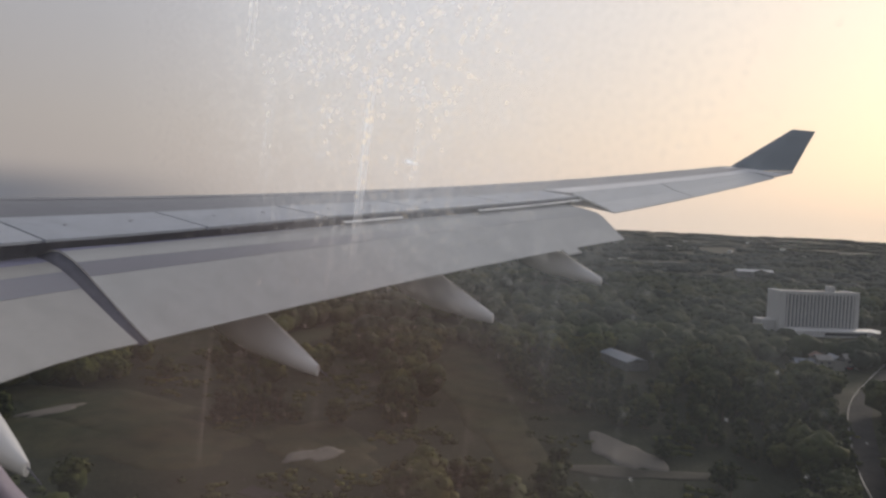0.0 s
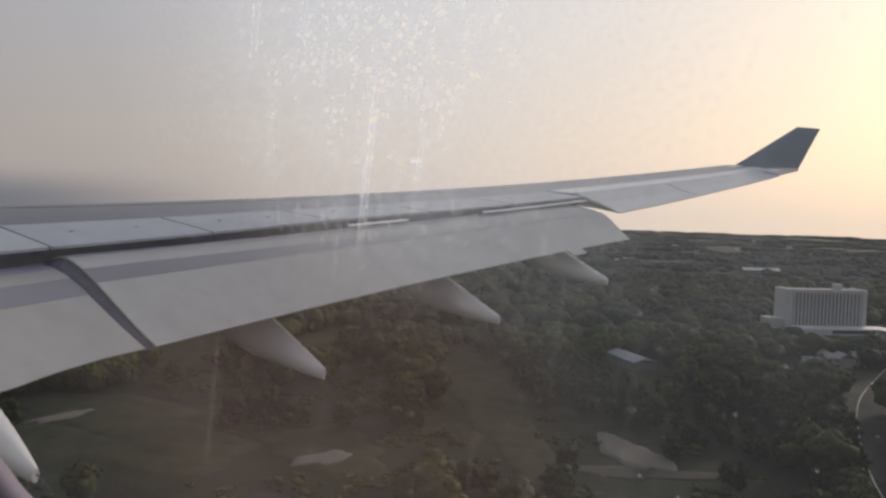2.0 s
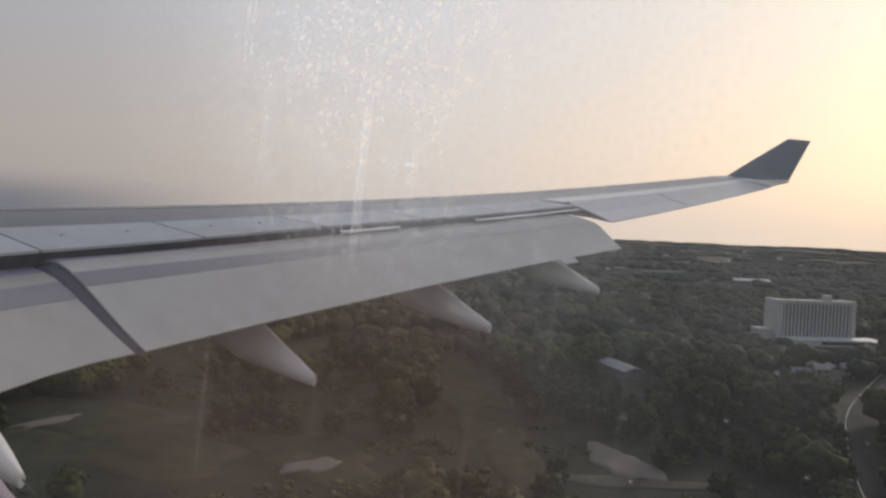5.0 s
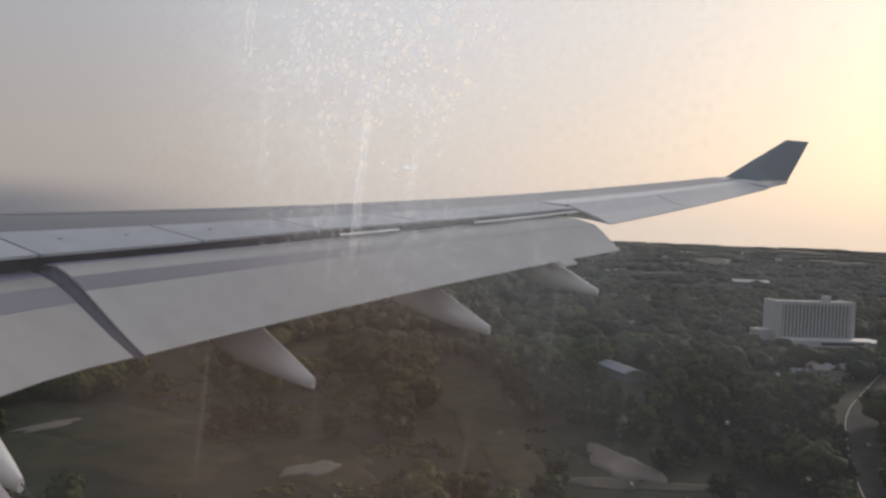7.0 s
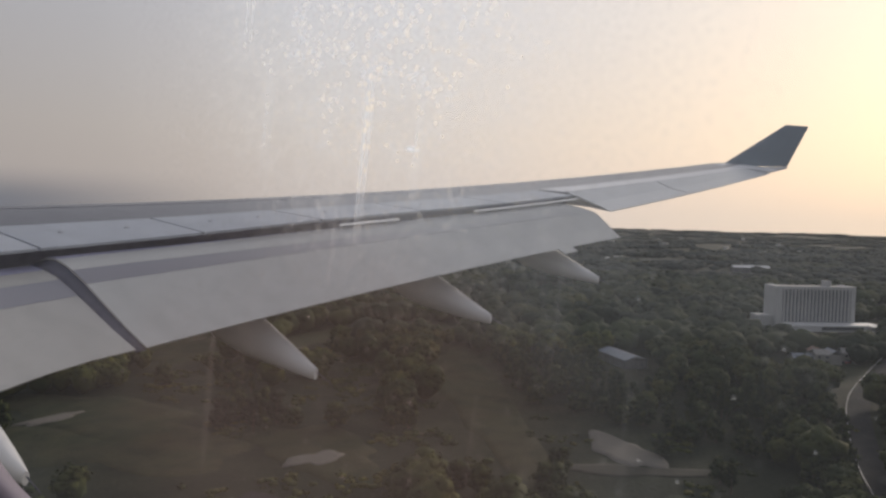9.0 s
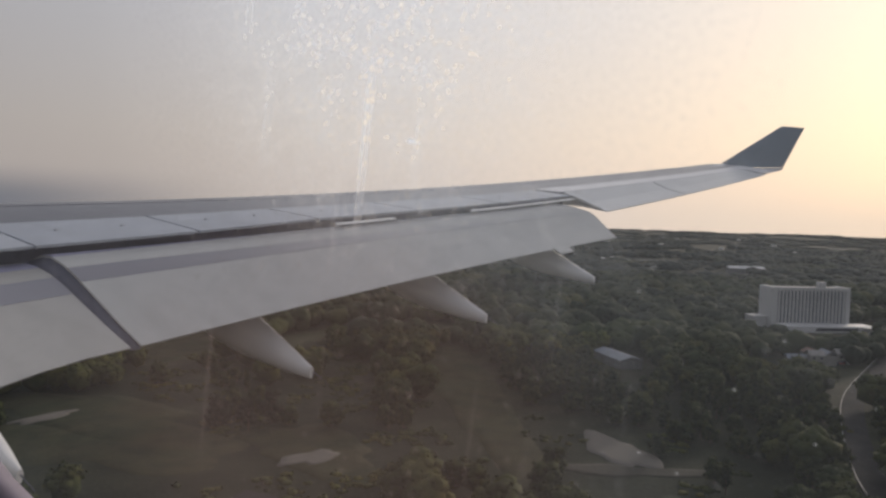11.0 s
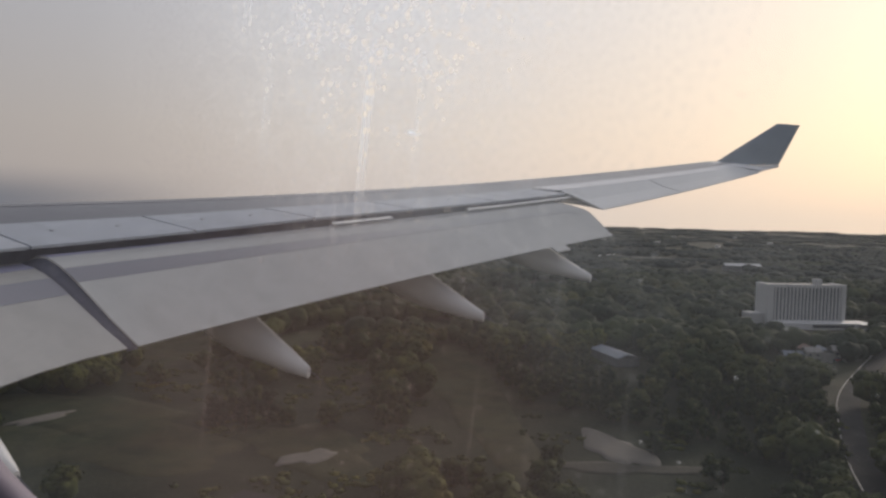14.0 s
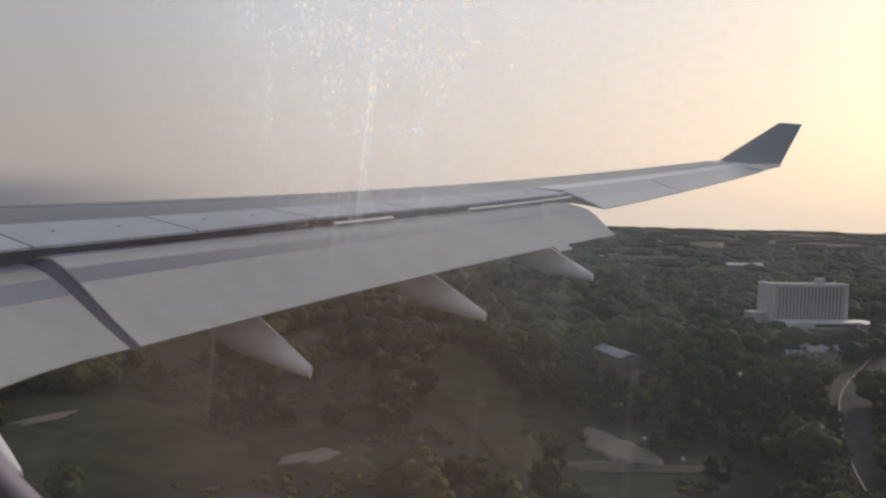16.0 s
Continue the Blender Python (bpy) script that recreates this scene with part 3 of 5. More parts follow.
# ---- the airliner: wing, flaps, fairings, fuselage ----
AFT, DEEP, SIDE = 10.6, 2.5, 2.3    # eye aft of the wing root's trailing edge, above it, and out from the fuselage axis


def te(s):
    """How far the clean trailing edge lies behind the root's, at s metres from the fuselage axis."""
    return (s - 2.82) * 0.8 / 6.58 if s < 9.4 else 0.8 + (s - 9.4) * 7.6 / 19.6


def rise(s):
    return math.tan(radians(5.12)) * (s - 2.82) + 2.04 * ((s - 2.82) / 26.5) ** 2


def chord(s):
    return 10.5 - (s - 2.82) * 3.3 / 6.58 if s < 9.4 else 7.2 - (s - 9.4) * 4.85 / 19.6


def at(s, back, h):
    """A point by station, distance behind the root's trailing edge, and height over the wing plane there."""
    return Vector((s - SIDE, AFT - back, rise(s) + h - DEEP))


UPPER = ((0, 0), (0.015, 0.014), (0.05, 0.026), (0.1, 0.037), (0.2, 0.048), (0.3, 0.054), (0.4, 0.056), (0.5, 0.052), (0.6, 0.044), (0.72, 0.030), (0.82, 0.018), (1, 0.002))
LOWER = ((0, 0), (0.015, -0.012), (0.05, -0.024), (0.1, -0.034), (0.2, -0.046), (0.3, -0.052), (0.4, -0.05), (0.5, -0.043), (0.6, -0.033), (0.72, -0.02), (0.82, -0.01), (1, -0.002))


def height(table, u):
    for (a, p), (b, q) in zip(table, table[1:]):
        if u <= b:
            return p + (q - p) * (u - a) / (b - a)
    return table[-1][1]


PLAIN = list(UPPER)
LIFTS = ((2.0, 0.03), (9.38, 0.055), (11.75, 0.13), (13.9, 0.20), (16.1, 0.20), (18.3, 0.175), (20.6, 0.155), (24, 0.10), (29, 0.0))


def skin(s, u, table=UPPER, lift=0.0):
    c = chord(s)
    # the rear upper skin is fuller than the plain section
    if table is UPPER:
        lift += float(np.interp(s, [a for a, _ in LIFTS], [b for _, b in LIFTS])) * max(0.0, min(u, 0.82) - 0.45) / 0.37
    return at(s, te(s) - c * (1 - u), height(table, u) * c + lift)


airliner = thing("airliner", AIR, "white and grey twin-aisle airliner in flight with flaps lowered", "airplane")

# wing box, up to the spoilers inboard and the ailerons outboard
stations = [2.0, 4, 6, 8, 9.4, 11, 13, 15, 17, 19, 20.5, 20.75, 22, 24, 26, 27.5, 28.34, 28.37, 28.9]


def box_ring(s, end):
    us = [end * k for k in (1, 0.9, 0.75, 0.6, 0.45, 0.3, 0.18, 0.09, 0.03, 0)]
    return [skin(s, u) for u in us] + [skin(s, u, LOWER) for u in us[::-1][1:]]


rings = [box_ring(s, 0.60 if s < 20.6 else 0.72 if s < 28.35 else 0.99) for s in stations]
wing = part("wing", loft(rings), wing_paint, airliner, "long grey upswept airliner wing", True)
wing.data.set_sharp_from_angle(angle=radians(40))

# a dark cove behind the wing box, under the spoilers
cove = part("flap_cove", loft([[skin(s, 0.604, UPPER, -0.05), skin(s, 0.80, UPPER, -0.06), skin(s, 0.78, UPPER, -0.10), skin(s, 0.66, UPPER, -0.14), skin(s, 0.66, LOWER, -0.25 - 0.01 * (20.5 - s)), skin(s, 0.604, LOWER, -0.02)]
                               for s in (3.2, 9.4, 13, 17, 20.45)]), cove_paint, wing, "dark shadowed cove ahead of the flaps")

SPOIL = [5.2, 9.38, 11.75, 13.9, 16.1, 18.3, 20.45]
for a, b in zip(SPOIL, SPOIL[1:]):
    rs = []
    for k in range(5):
        s = a + 0.025 + (b - a - 0.05) * k / 4
        e = 0.818 if s < 9.38 else 0.818 + 0.012 * (s - 9.4) / 11
        rs.append([skin(s, 0.604, UPPER, 0.012), skin(s, 0.70, UPPER, 0.012), skin(s, e, UPPER, 0.008), skin(s, e, UPPER, -0.04), skin(s, 0.70, UPPER, -0.08), skin(s, 0.604, UPPER, -0.10)])
    sp = part("spoiler", loft(rs), spoiler_paint, wing, "light grey closed spoiler panel")
    # two small hinge fittings on each panel
    for k in (0.3, 0.7):
        p = skin(a + (b - a) * k, 0.70, UPPER, 0.012)
        part("hinge_cover", boxed(p.x - 0.06, p.y - 0.02, p.z - 0.02, p.x + 0.06, p.y + 0.02, p.z + 0.008, 0.006), flap_nose_paint, sp)


# flaps: nose and trailing edge, back from and below the clean trailing edge
def flap_ring(s, lip=0.0, span=(0.0, 1.0), raise_by=0.0):
    k = (s - 9.46) / (20.53 - 9.46)
    k = max(k, 0.0)
    drop = -0.98 + (0.98 - 0.71) * k + 0.70 * k * (1 - k)
    out = 1.08 + (0.52 - 1.08) * k
    if s < 9.4:
        out += 0.30 * min(1, max(0, (8.45 - s) / 1.2)) + 0.02 * (9.4 - s)
        drop += 0.02 * min(1.0, 9.4 - s) - 0.005 * max(0.0, 8.4 - s)
    nose = at(s, te(s) - (1.66 - 0.58 * k), -0.15 + 0.06 * k)
    tail = at(s, te(s) + out, drop)
    # the outer corner of the nose is rounded off
    nose = nose.lerp(tail, 0.34 * max(0.0, (s - 19.75) / 0.8) ** 2.2)
    d = tail - nose
    c = d.length
    n = Vector((0, d.z, -d.y)).normalized()
    n = n if n.z > 0 else -n
    top = ((0, 0), (0.02, 0.028), (0.06, 0.052), (0.14, 0.078), (0.26, 0.088), (0.4, 0.078), (0.6, 0.05), (0.8, 0.022), (1, 0.003))
    low = ((0, 0), (0.02, -0.02), (0.06, -0.032), (0.14, -0.036), (0.26, -0.03), (0.4, -0.02), (0.6, -0.012), (0.8, -0.008), (1, -0.003))
    us = [span[0] + (span[1] - span[0]) * i / 10 for i in range(11)]
    if span == (0.0, 1.0):
        us = [u for u, _ in top]
    full = -0.10 if s < 9.4 else 0.10 + 0.08 * min(1, k / 0.4)
    top = [(u, v + full * (1 - u) * min(1, u / 0.08) / c) for u, v in top]
    a = [nose + d * u + n * (height(top, u) * c + raise_by) for u in us]
    b = [nose + d * u + n * ((height(low, u) * c) if not raise_by else height(top, u) * c - 0.01) for u in us]
    return a + b[::-1]


def flap(a, b, steps, label):
    ss = sorted([a + (b - a) * i / steps for i in range(steps + 1)] + ([20.0, 20.2, 20.35, 20.46] if b > 20 else []))
    f = part("flap", loft([flap_ring(s) for s in ss]), flap_paint if b > 10 else inner_flap_paint, airliner, label, True)
    f.data.set_sharp_from_angle(angle=radians(35))
    band = part("flap_nose_skin", loft([flap_ring(s, span=(0.30 + 0.08 * min(1, max(0, (s - 10.5) / 9)), 0.44 if b > 10 else 0.48), raise_by=0.004) for s in ss if s < 20.3]), flap_shade_band, f, "darker grey band painted as shade along the flap nose", True)
    band.data.set_sharp_from_angle(angle=radians(35))
    # dark strip painted on the nose where the slot lies in shade
    nose = part("flap_nose_seal", loft([flap_ring(s, span=(0.04, 0.155 - 0.045 * max(0, s - 9.5) / 8), raise_by=0.004) for s in ss if s < 18.2]), cove_paint, f, "dark grey strip painted as slot shade on the flap nose", True)
    nose.data.set_sharp_from_angle(angle=radians(35))
    return f


inboard = flap(4.2, 9.393, 8, "white inboard flap lowered behind the wing")
outboard = flap(9.537, 20.55, 14, "long white outboard flap lowered behind the wing")
# dark seal between the two flaps, and the flap's outer end rib
rg = [flap_ring(s, raise_by=0.0) for s in (9.395, 9.535)]
mid = [[p + Vector((0, 0, -0.03)) for p in r] for r in rg]
part("flap_seal", loft(mid), seal_rubber, airliner, "dark seal strip between two flaps", True)
edge = flap_ring(20.56)
part("flap_end_rib", loft([flap_ring(20.555), [p + Vector((0.03, 0, 0)) for p in edge]]), flap_nose_paint, outboard)
# white strips added for the sunlit glints under the spoilers' edge
for a, b in ((14.2, 15.5), (17.4, 20.75)):
    rs = []
    for i in range(5):
        s = a + (b - a) * i / 4
        q = skin(s, 0.835, UPPER, -0.065 - 0.03 * (20.4 - s) / 6)
        w = q + Vector((0, -0.065, -0.028))
        rs.append([q, w, w - Vector((0, 0, 0.015)), q - Vector((0, 0, 0.015))])
    part("lip_strip", loft(rs), glint_white, outboard, "white strip painted as a sunlit glint")

# ailerons, drooped a little
for a, b in ((20.85, 24.1), (24.16, 28.3)):
    rs = []
    for i in range(7):
        s = a + (b - a) * i / 6
        droop = 0.15 * (1 - (s - 20.85) / 9)
        rs.append([skin(s, 0.724, UPPER, 0.004), skin(s, 0.85, PLAIN, -droop * 0.4), skin(s, 1.0, PLAIN, 0.008 - droop), skin(s, 1.0, LOWER, -droop), skin(s, 0.85, LOWER, -droop * 0.4), skin(s, 0.724, LOWER)])
    part("aileron", loft(rs), aileron_paint, airliner, "white aileron drooped slightly")
# the wedge between flap end and aileron
part("shroud_end", loft([[skin(20.5, 0.60, UPPER, 0.008), skin(20.5, 0.84, UPPER, 0.004), skin(20.5, 0.84, UPPER, -0.05), skin(20.5, 0.60, UPPER, -0.09)],
                         [skin(20.83, 0.60, UPPER, 0.008), skin(20.83, 0.97, PLAIN, -0.10), skin(20.83, 0.97, PLAIN, -0.15), skin(20.83, 0.60, UPPER, -0.09)]]), flap_paint, wing)

# pale strip ahead of the ailerons, and the bare leading edge
part("upper_panel", loft([[skin(s, 0.56, UPPER, 0.006), skin(s, 0.715, UPPER, 0.006), skin(s, 0.715, UPPER, -0.01), skin(s, 0.56, UPPER, -0.01)] for s in (20.75, 22, 24, 26, 27.5, 28.3)]), panel_white, wing, "pale panel strip ahead of the ailerons")
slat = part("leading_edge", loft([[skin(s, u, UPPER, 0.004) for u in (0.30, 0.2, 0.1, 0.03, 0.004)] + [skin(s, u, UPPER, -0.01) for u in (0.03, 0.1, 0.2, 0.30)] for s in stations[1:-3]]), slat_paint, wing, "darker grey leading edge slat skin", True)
slat.data.set_sharp_from_angle(angle=radians(35))

part("tip_panel", loft([[skin(s, 0.985, UPPER, 0.006), skin(s, 0.6, UPPER, 0.006), skin(s, 0.3, UPPER, 0.006), skin(s, 0.3, UPPER, -0.01), skin(s, 0.6, UPPER, -0.01), skin(s, 0.985, UPPER, -0.01)] for s in (28.36, 28.6, 28.89)]), panel_white, wing, "pale panel at the wing tip")

# winglet: swept blade, blue-grey
def blade(foot, head, thick):
    (f0, f1), (h0, h1) = foot, head
    rs = []
    for k in (0, 0.06, 0.25, 0.5, 0.75, 0.95, 1):
        a, b = f0.lerp(h0, k), f1.lerp(h1, k)
        w = thick * (1 - 0.6 * k)
        rs.append([a, a.lerp(b, 0.12) + Vector((w * 0.8, 0, 0)), a.lerp(b, 0.4) + Vector((w, 0, 0)), b, a.lerp(b, 0.4) - Vector((w, 0, 0)), a.lerp(b, 0.12) - Vector((w * 0.8, 0, 0))])
    return loft(rs)


winglet = part("winglet", blade((Vector((26.52, 4.13, 1.80)), Vector((26.70, 2.04, 1.98))), (Vector((27.29, 2.31, 3.40)), Vector((27.29, 1.61, 3.38))), 0.07), winglet_paint, airliner, "swept blue-grey winglet at the wing tip")
part("tip_fairing", loft([[skin(28.85, u) for u in (0.99, 0.7, 0.4, 0.12)] + [skin(28.85, u, LOWER) for u in (0.12, 0.4, 0.7, 0.99)],
                          [Vector((26.75, 2.04 + 2.0 * k, 1.98 - 0.17 * k)) for k in (0, 0.33, 0.66, 1)] + [Vector((26.75, 2.04 + 2.0 * k, 1.90 - 0.17 * k)) for k in (1, 0.66, 0.33, 0)]]), fairing_paint, airliner)


# flap track fairings: canoe bodies that droop with the flap
def fairing(tip, size, slope, length, label="white canoe-shaped flap track fairing"):
    rs = []
    for k, w, h, lift in ((0.0, 0.035, 0.10, 0.0), (0.03, 0.06, 0.125, 0.0), (0.15, 0.12, 0.20, 0.0), (0.3, 0.175, 0.285, 0.0), (0.5, 0.23, 0.40, 0.0), (0.7, 0.26, 0.47, 0.0), (0.88, 0.24, 0.46, -0.02), (1.0, 0.16, 0.34, -0.05)):
        y = tip.y + length * k * math.cos(radians(slope))
        z = tip.z + length * k * math.sin(radians(slope)) + lift
        ring = []
        for i in range(14):
            a = 2 * math.pi * i / 14
            ring.append(Vector((tip.x + 1.35 * size * w * math.cos(a), y, z - 0.92 * size * h + 0.92 * size * h * math.sin(a))))
        rs.append(ring)
    f = part("flap_track_fairing", loft(rs), fairing_paint, airliner, label, True)
    f.data.set_sharp_from_angle(angle=radians(50))
    # static wick at the tail
    bm = bmesh.new()
    q = tip + Vector((0, -0.01, -0.06 * size))
    e = q + Vector((0.0, -0.26, -0.10))
    loft([[q + Vector((0.008, 0, 0)), q + Vector((0, 0, 0.008)), q + Vector((-0.008, 0, -0.006))], [e + Vector((0.004, 0, 0)), e + Vector((0, 0, 0.004)), e + Vector((-0.004, 0, -0.003))]], bm=bm)
    part("static_wick", bm, seal_rubber, f)
    return f


fairing(Vector((9.77, 7.51, -3.21)), 1.10, 25, 3.4)
fairing(Vector((13.58, 6.13, -2.42)), 1.05, 24, 3.2)
fairing(Vector((16.88, 4.97, -1.63)), 0.95, 23, 2.9)
fairing(Vector((4.5, 7.06, -3.34)), 0.85, 24, 2.6)
# small bracket at the flap's trailing edge by the outer fairing
rs = []
for st in (18.3, 18.75):
    ring = flap_ring(st)
    q, way = ring[8], (ring[8] - ring[6]).normalized()
    rs.append([q - way * 0.05 + Vector((0, 0, 0.006)), q + way * 0.17 + Vector((0, 0, 0.004)), q + way * 0.17 - Vector((0, 0, 0.03)), q - way * 0.05 - Vector((0, 0, 0.04))])
part("flap_bracket", loft(rs), flap_paint, outboard)

# ---- fuselage and cabin ----
AX, AZ, RAD = -2.58, -0.55, 2.82
WY, WZ, WA, WB = 0.112, 0.034, 0.222, 0.172    # window: middle ahead and up, half width, half height


def round_hole(x, a, b, n=48):
    out = []
    for i in range(n):
        t = 2 * math.pi * i / n
        c, s = math.cos(t), math.sin(t)
        out.append(Vector((x, WY + a * math.copysign(abs(c) ** (2 / 3), c), WZ + b * math.copysign(abs(s) ** (2 / 3), s))))
    return out


bm = bmesh.new()
ys = [-7, -4, -2, -0.8, -0.3, 0.5, 1.2, 3, 6, 10, 14]
N = 48
grid = [[bm.verts.new((AX + RAD * math.cos(2 * math.pi * (i + 0.5) / N), y, AZ + RAD * math.sin(2 * math.pi * (i + 0.5) / N))) for i in range(N)] for y in ys]
for r, (p, q) in enumerate(zip(grid, grid[1:])):
    for i in range(N):
        m = (p[i].co + q[(i + 1) % N].co) / 2
        if r == 4 and m.x > 0 and abs(m.z - 0.02) < 0.42:
            continue
        bm.faces.new((p[i], p[(i + 1) % N], q[(i + 1) % N], q[i]))
bm.faces.new(grid[0])
bm.faces.new(grid[-1])
part("fuselage", bm, fairing_paint, airliner, "plain white fuselage skin", True)

# cabin side wall with the window opening
def ring_to(x, n=48):
    out = []
    for i in range(n):
        t = 2 * math.pi * i / n
        c, s = math.cos(t), math.sin(t)
        k = 1 / max(abs(c), abs(s))
        out.append(Vector((x, WY + 0.75 * c * k, WZ + 0.62 * s * k)))
    return out


bm = loft([ring_to(0.09), round_hole(0.09, WA + 0.05, WB + 0.05), round_hole(0.115, WA + 0.035, WB + 0.035)], caps=False)
loft([ring_to(0.09), ring_to(0.12)], caps=False, bm=bm)
wall_cabin = tagged(part("wall_cabin", bm, cabin_plastic, None, "", True), "beige plastic cabin side wall beside the seat", "wall", kind="structure")
wall_cabin.data.set_sharp_from_angle(angle=radians(40))
wall_cabin.matrix_basis = AIR
window_1 = thing("window_1", AIR, "dusty oval cabin window with a plastic bezel", "window", kind="structure")
part("window_frame", loft([round_hole(0.112, WA + 0.036, WB + 0.036), round_hole(0.125, WA + 0.012, WB + 0.012), round_hole(0.147, WA + 0.002, WB + 0.002), round_hole(0.150, WA + 0.001, WB + 0.001), round_hole(0.158, WA + 0.004, WB + 0.004), round_hole(0.158, WA + 0.05, WB + 0.05), round_hole(0.125, WA + 0.06, WB + 0.06)], caps=False), bezel_plastic, window_1, "grey plastic window bezel", True)
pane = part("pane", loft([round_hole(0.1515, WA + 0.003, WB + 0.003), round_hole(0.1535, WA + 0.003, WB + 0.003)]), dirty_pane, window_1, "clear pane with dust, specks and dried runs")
pane.visible_shadow = False


# ---- ground: one sheet out to the horizon ----
def ground_sheet():
    rad, seg = [0.0, 60.0], 288
    while rad[-1] < 4700:
        rad.append(rad[-1] * 1.045)
    rad[-1] = 4930.0
    v, f = [(0.0, EYE_Y, 0.0)], []
    for r in rad[1:]:
        for i in range(seg):
            a = 2 * math.pi * i / seg
            x, y = r * math.sin(a), EYE_Y + r * math.cos(a)
            v.append((x, y, 0.0))
    for i in range(seg):
        f.append((0, 1 + (i + 1) % seg, 1 + i))
    for k in range(len(rad) - 2):
        for i in range(seg):
            j = (i + 1) % seg
            a, b, c, d = 1 + k * seg + i, 1 + k * seg + j, 1 + (k + 1) * seg + j, 1 + (k + 1) * seg + i
            f += [(a, b, c), (a, c, d)]
    v = np.array(v)
    v[:, 2] = land(v[:, 0], v[:, 1])
    me = from_arrays("ground", v, np.array(f), open_ground)
    return tagged(new("ground", me), "open country of dry grass, fields and soil", "ground", kind="structure")


ground_sheet()


# ---- roads, yard, fields ----
for key, (line, half) in LINES.items():
    dirt = key == "dirt_road"
    z = {"highway": 0.35, "lower_road": 0.31}.get(key, 0.14)
    road = tagged(part("road", ribbon(line, half, z, 0.6), bare_earth if dirt else asphalt), {
        "highway": "grey asphalt dual highway with crash barriers", "lower_road": "grey asphalt road beside the highway", "hill_road": "narrow grey asphalt road", "side_road": "narrow grey road past the golf course",
        "town_road": "asphalt road with vehicles towards the hotels", "dirt_road": "pale bare earth track"}[key], "road", kind="structure")
    if dirt or key in ("hill_road", "side_road"):
        continue
    for off in (half - 0.5, -half + 0.5):
        part("edge_line", ribbon(line, 0.10, z + 0.02, 0.015, off), road_paint, road)
    bm = bmesh.new()
    for off in ((half * 0.5, -half * 0.5) if key in ("highway", "lower_road") else (0.0,)):
        l2 = beside(line, off)
        for a, b in zip(l2[::2], l2[1::2]):
            ribbon([a, b], 0.12, z + 0.02, 0.015, 0, bm)
    part("lane_dashes", bm, road_paint, road)

for key in ("highway", "lower_road", "hill_road"):
    line, half = LINES[key]
    for off in (half + 0.5, -half - 0.5, 0.0)[:1 if key == "hill_road" else 3]:
        rail = thing("crash_barrier", Matrix.Identity(4), "pale galvanised crash barrier along the road", "barrier", "crash barriers")
        l2 = beside(line, off)
        part("rail", ribbon(l2, 0.12, 1.0, 0.35), rail_metal, rail)
        post = bpy.data.meshes.new("post")
        bm = boxed(-0.09, -0.09, 0.0, 0.09, 0.09, 0.9)
        bm.to_mesh(post)
        bm.free()
        post.materials.append(rail_metal)
        for q in l2[::4]:
            share("post", post, rail, Matrix.Translation((q.x, q.y, 0.0)))

# flyover: the side road climbs and crosses highway and lower road
FLY = [Vector(p) for p in ((149.5, 371, 0.1), (151, 350, 2.6), (154, 330, 5.4), (157.5, 308, 6.5), (161, 289, 6.5), (164, 271, 6.5), (167, 253, 6.5), (170, 234, 6.5), (172, 218, 5.6), (173, 196, 2.8), (173, 174, 0.1))]
flyover = tagged(new("road_bridge"), "grey concrete flyover crossing the two roads", "bridge", kind="structure")


def along(off0, off1, z0, z1):
    rs = []
    for i, p in enumerate(FLY):
        d = (FLY[min(i + 1, len(FLY) - 1)] - FLY[max(i - 1, 0)]).normalized()
        n = Vector((-d.y, d.x, 0))
        rs.append([p + n * off0 + Vector((0, 0, z1)), p + n * off1 + Vector((0, 0, z1)), p + n * off1 + Vector((0, 0, z0)), p + n * off0 + Vector((0, 0, z0))])
    return loft(rs)


part("deck", along(-4.2, 4.2, -0.9, 0.0), asphalt, flyover)
for a, b in ((-4.5, -4.21), (4.21, 4.5)):
    part("parapet", along(a, b, -0.95, 0.95), shed_wall, flyover, "grey concrete parapet")
part("centre_line", along(-0.1, 0.1, 0.005, 0.02), road_paint, flyover)
for p in (FLY[2], FLY[3], FLY[5], FLY[7], FLY[8]):
    part("pier", boxed(p.x - 2.6, p.y - 0.6, -0.4, p.x + 2.6, p.y + 0.6, p.z - 0.9, 0.1), pale_concrete, flyover)

yard = tagged(part("yard", prism(YARD, -0.3, 0.10), yard_asphalt), "worn asphalt coach and car park", "car park", kind="structure")
for k in range(12):
    t = k / 11
    x, y = 294 + 24 * t, 112 - 15 * t
    part("bay_line", prism([(x, y), (x + 0.15, y - 0.08), (x + 2.8, y + 4.9), (x + 2.65, y + 5.0)], 0.10, 0.115), road_paint, yard)


def blob(cx, cy, a, b, turn, z, n=40, rough=0.42, seed=1):
    rnd = random.Random(seed)
    ph = [rnd.uniform(0, 6.28) for _ in range(4)]
    c, s = math.cos(radians(turn)), math.sin(radians(turn))
    out = []
    for i in range(n):
        t = 2 * math.pi * i / n
        k = 1 + rough * (math.sin(2 * t + ph[0]) * 0.5 + math.sin(3 * t + ph[1]) * 0.35 + math.sin(5 * t + ph[2]) * 0.25 + math.sin(9 * t + ph[3]) * 0.12)
        u, v = a * k * math.cos(t), b * k * math.sin(t)
        out.append((cx + u * c - v * s, cy + u * s + v * c))
    return out


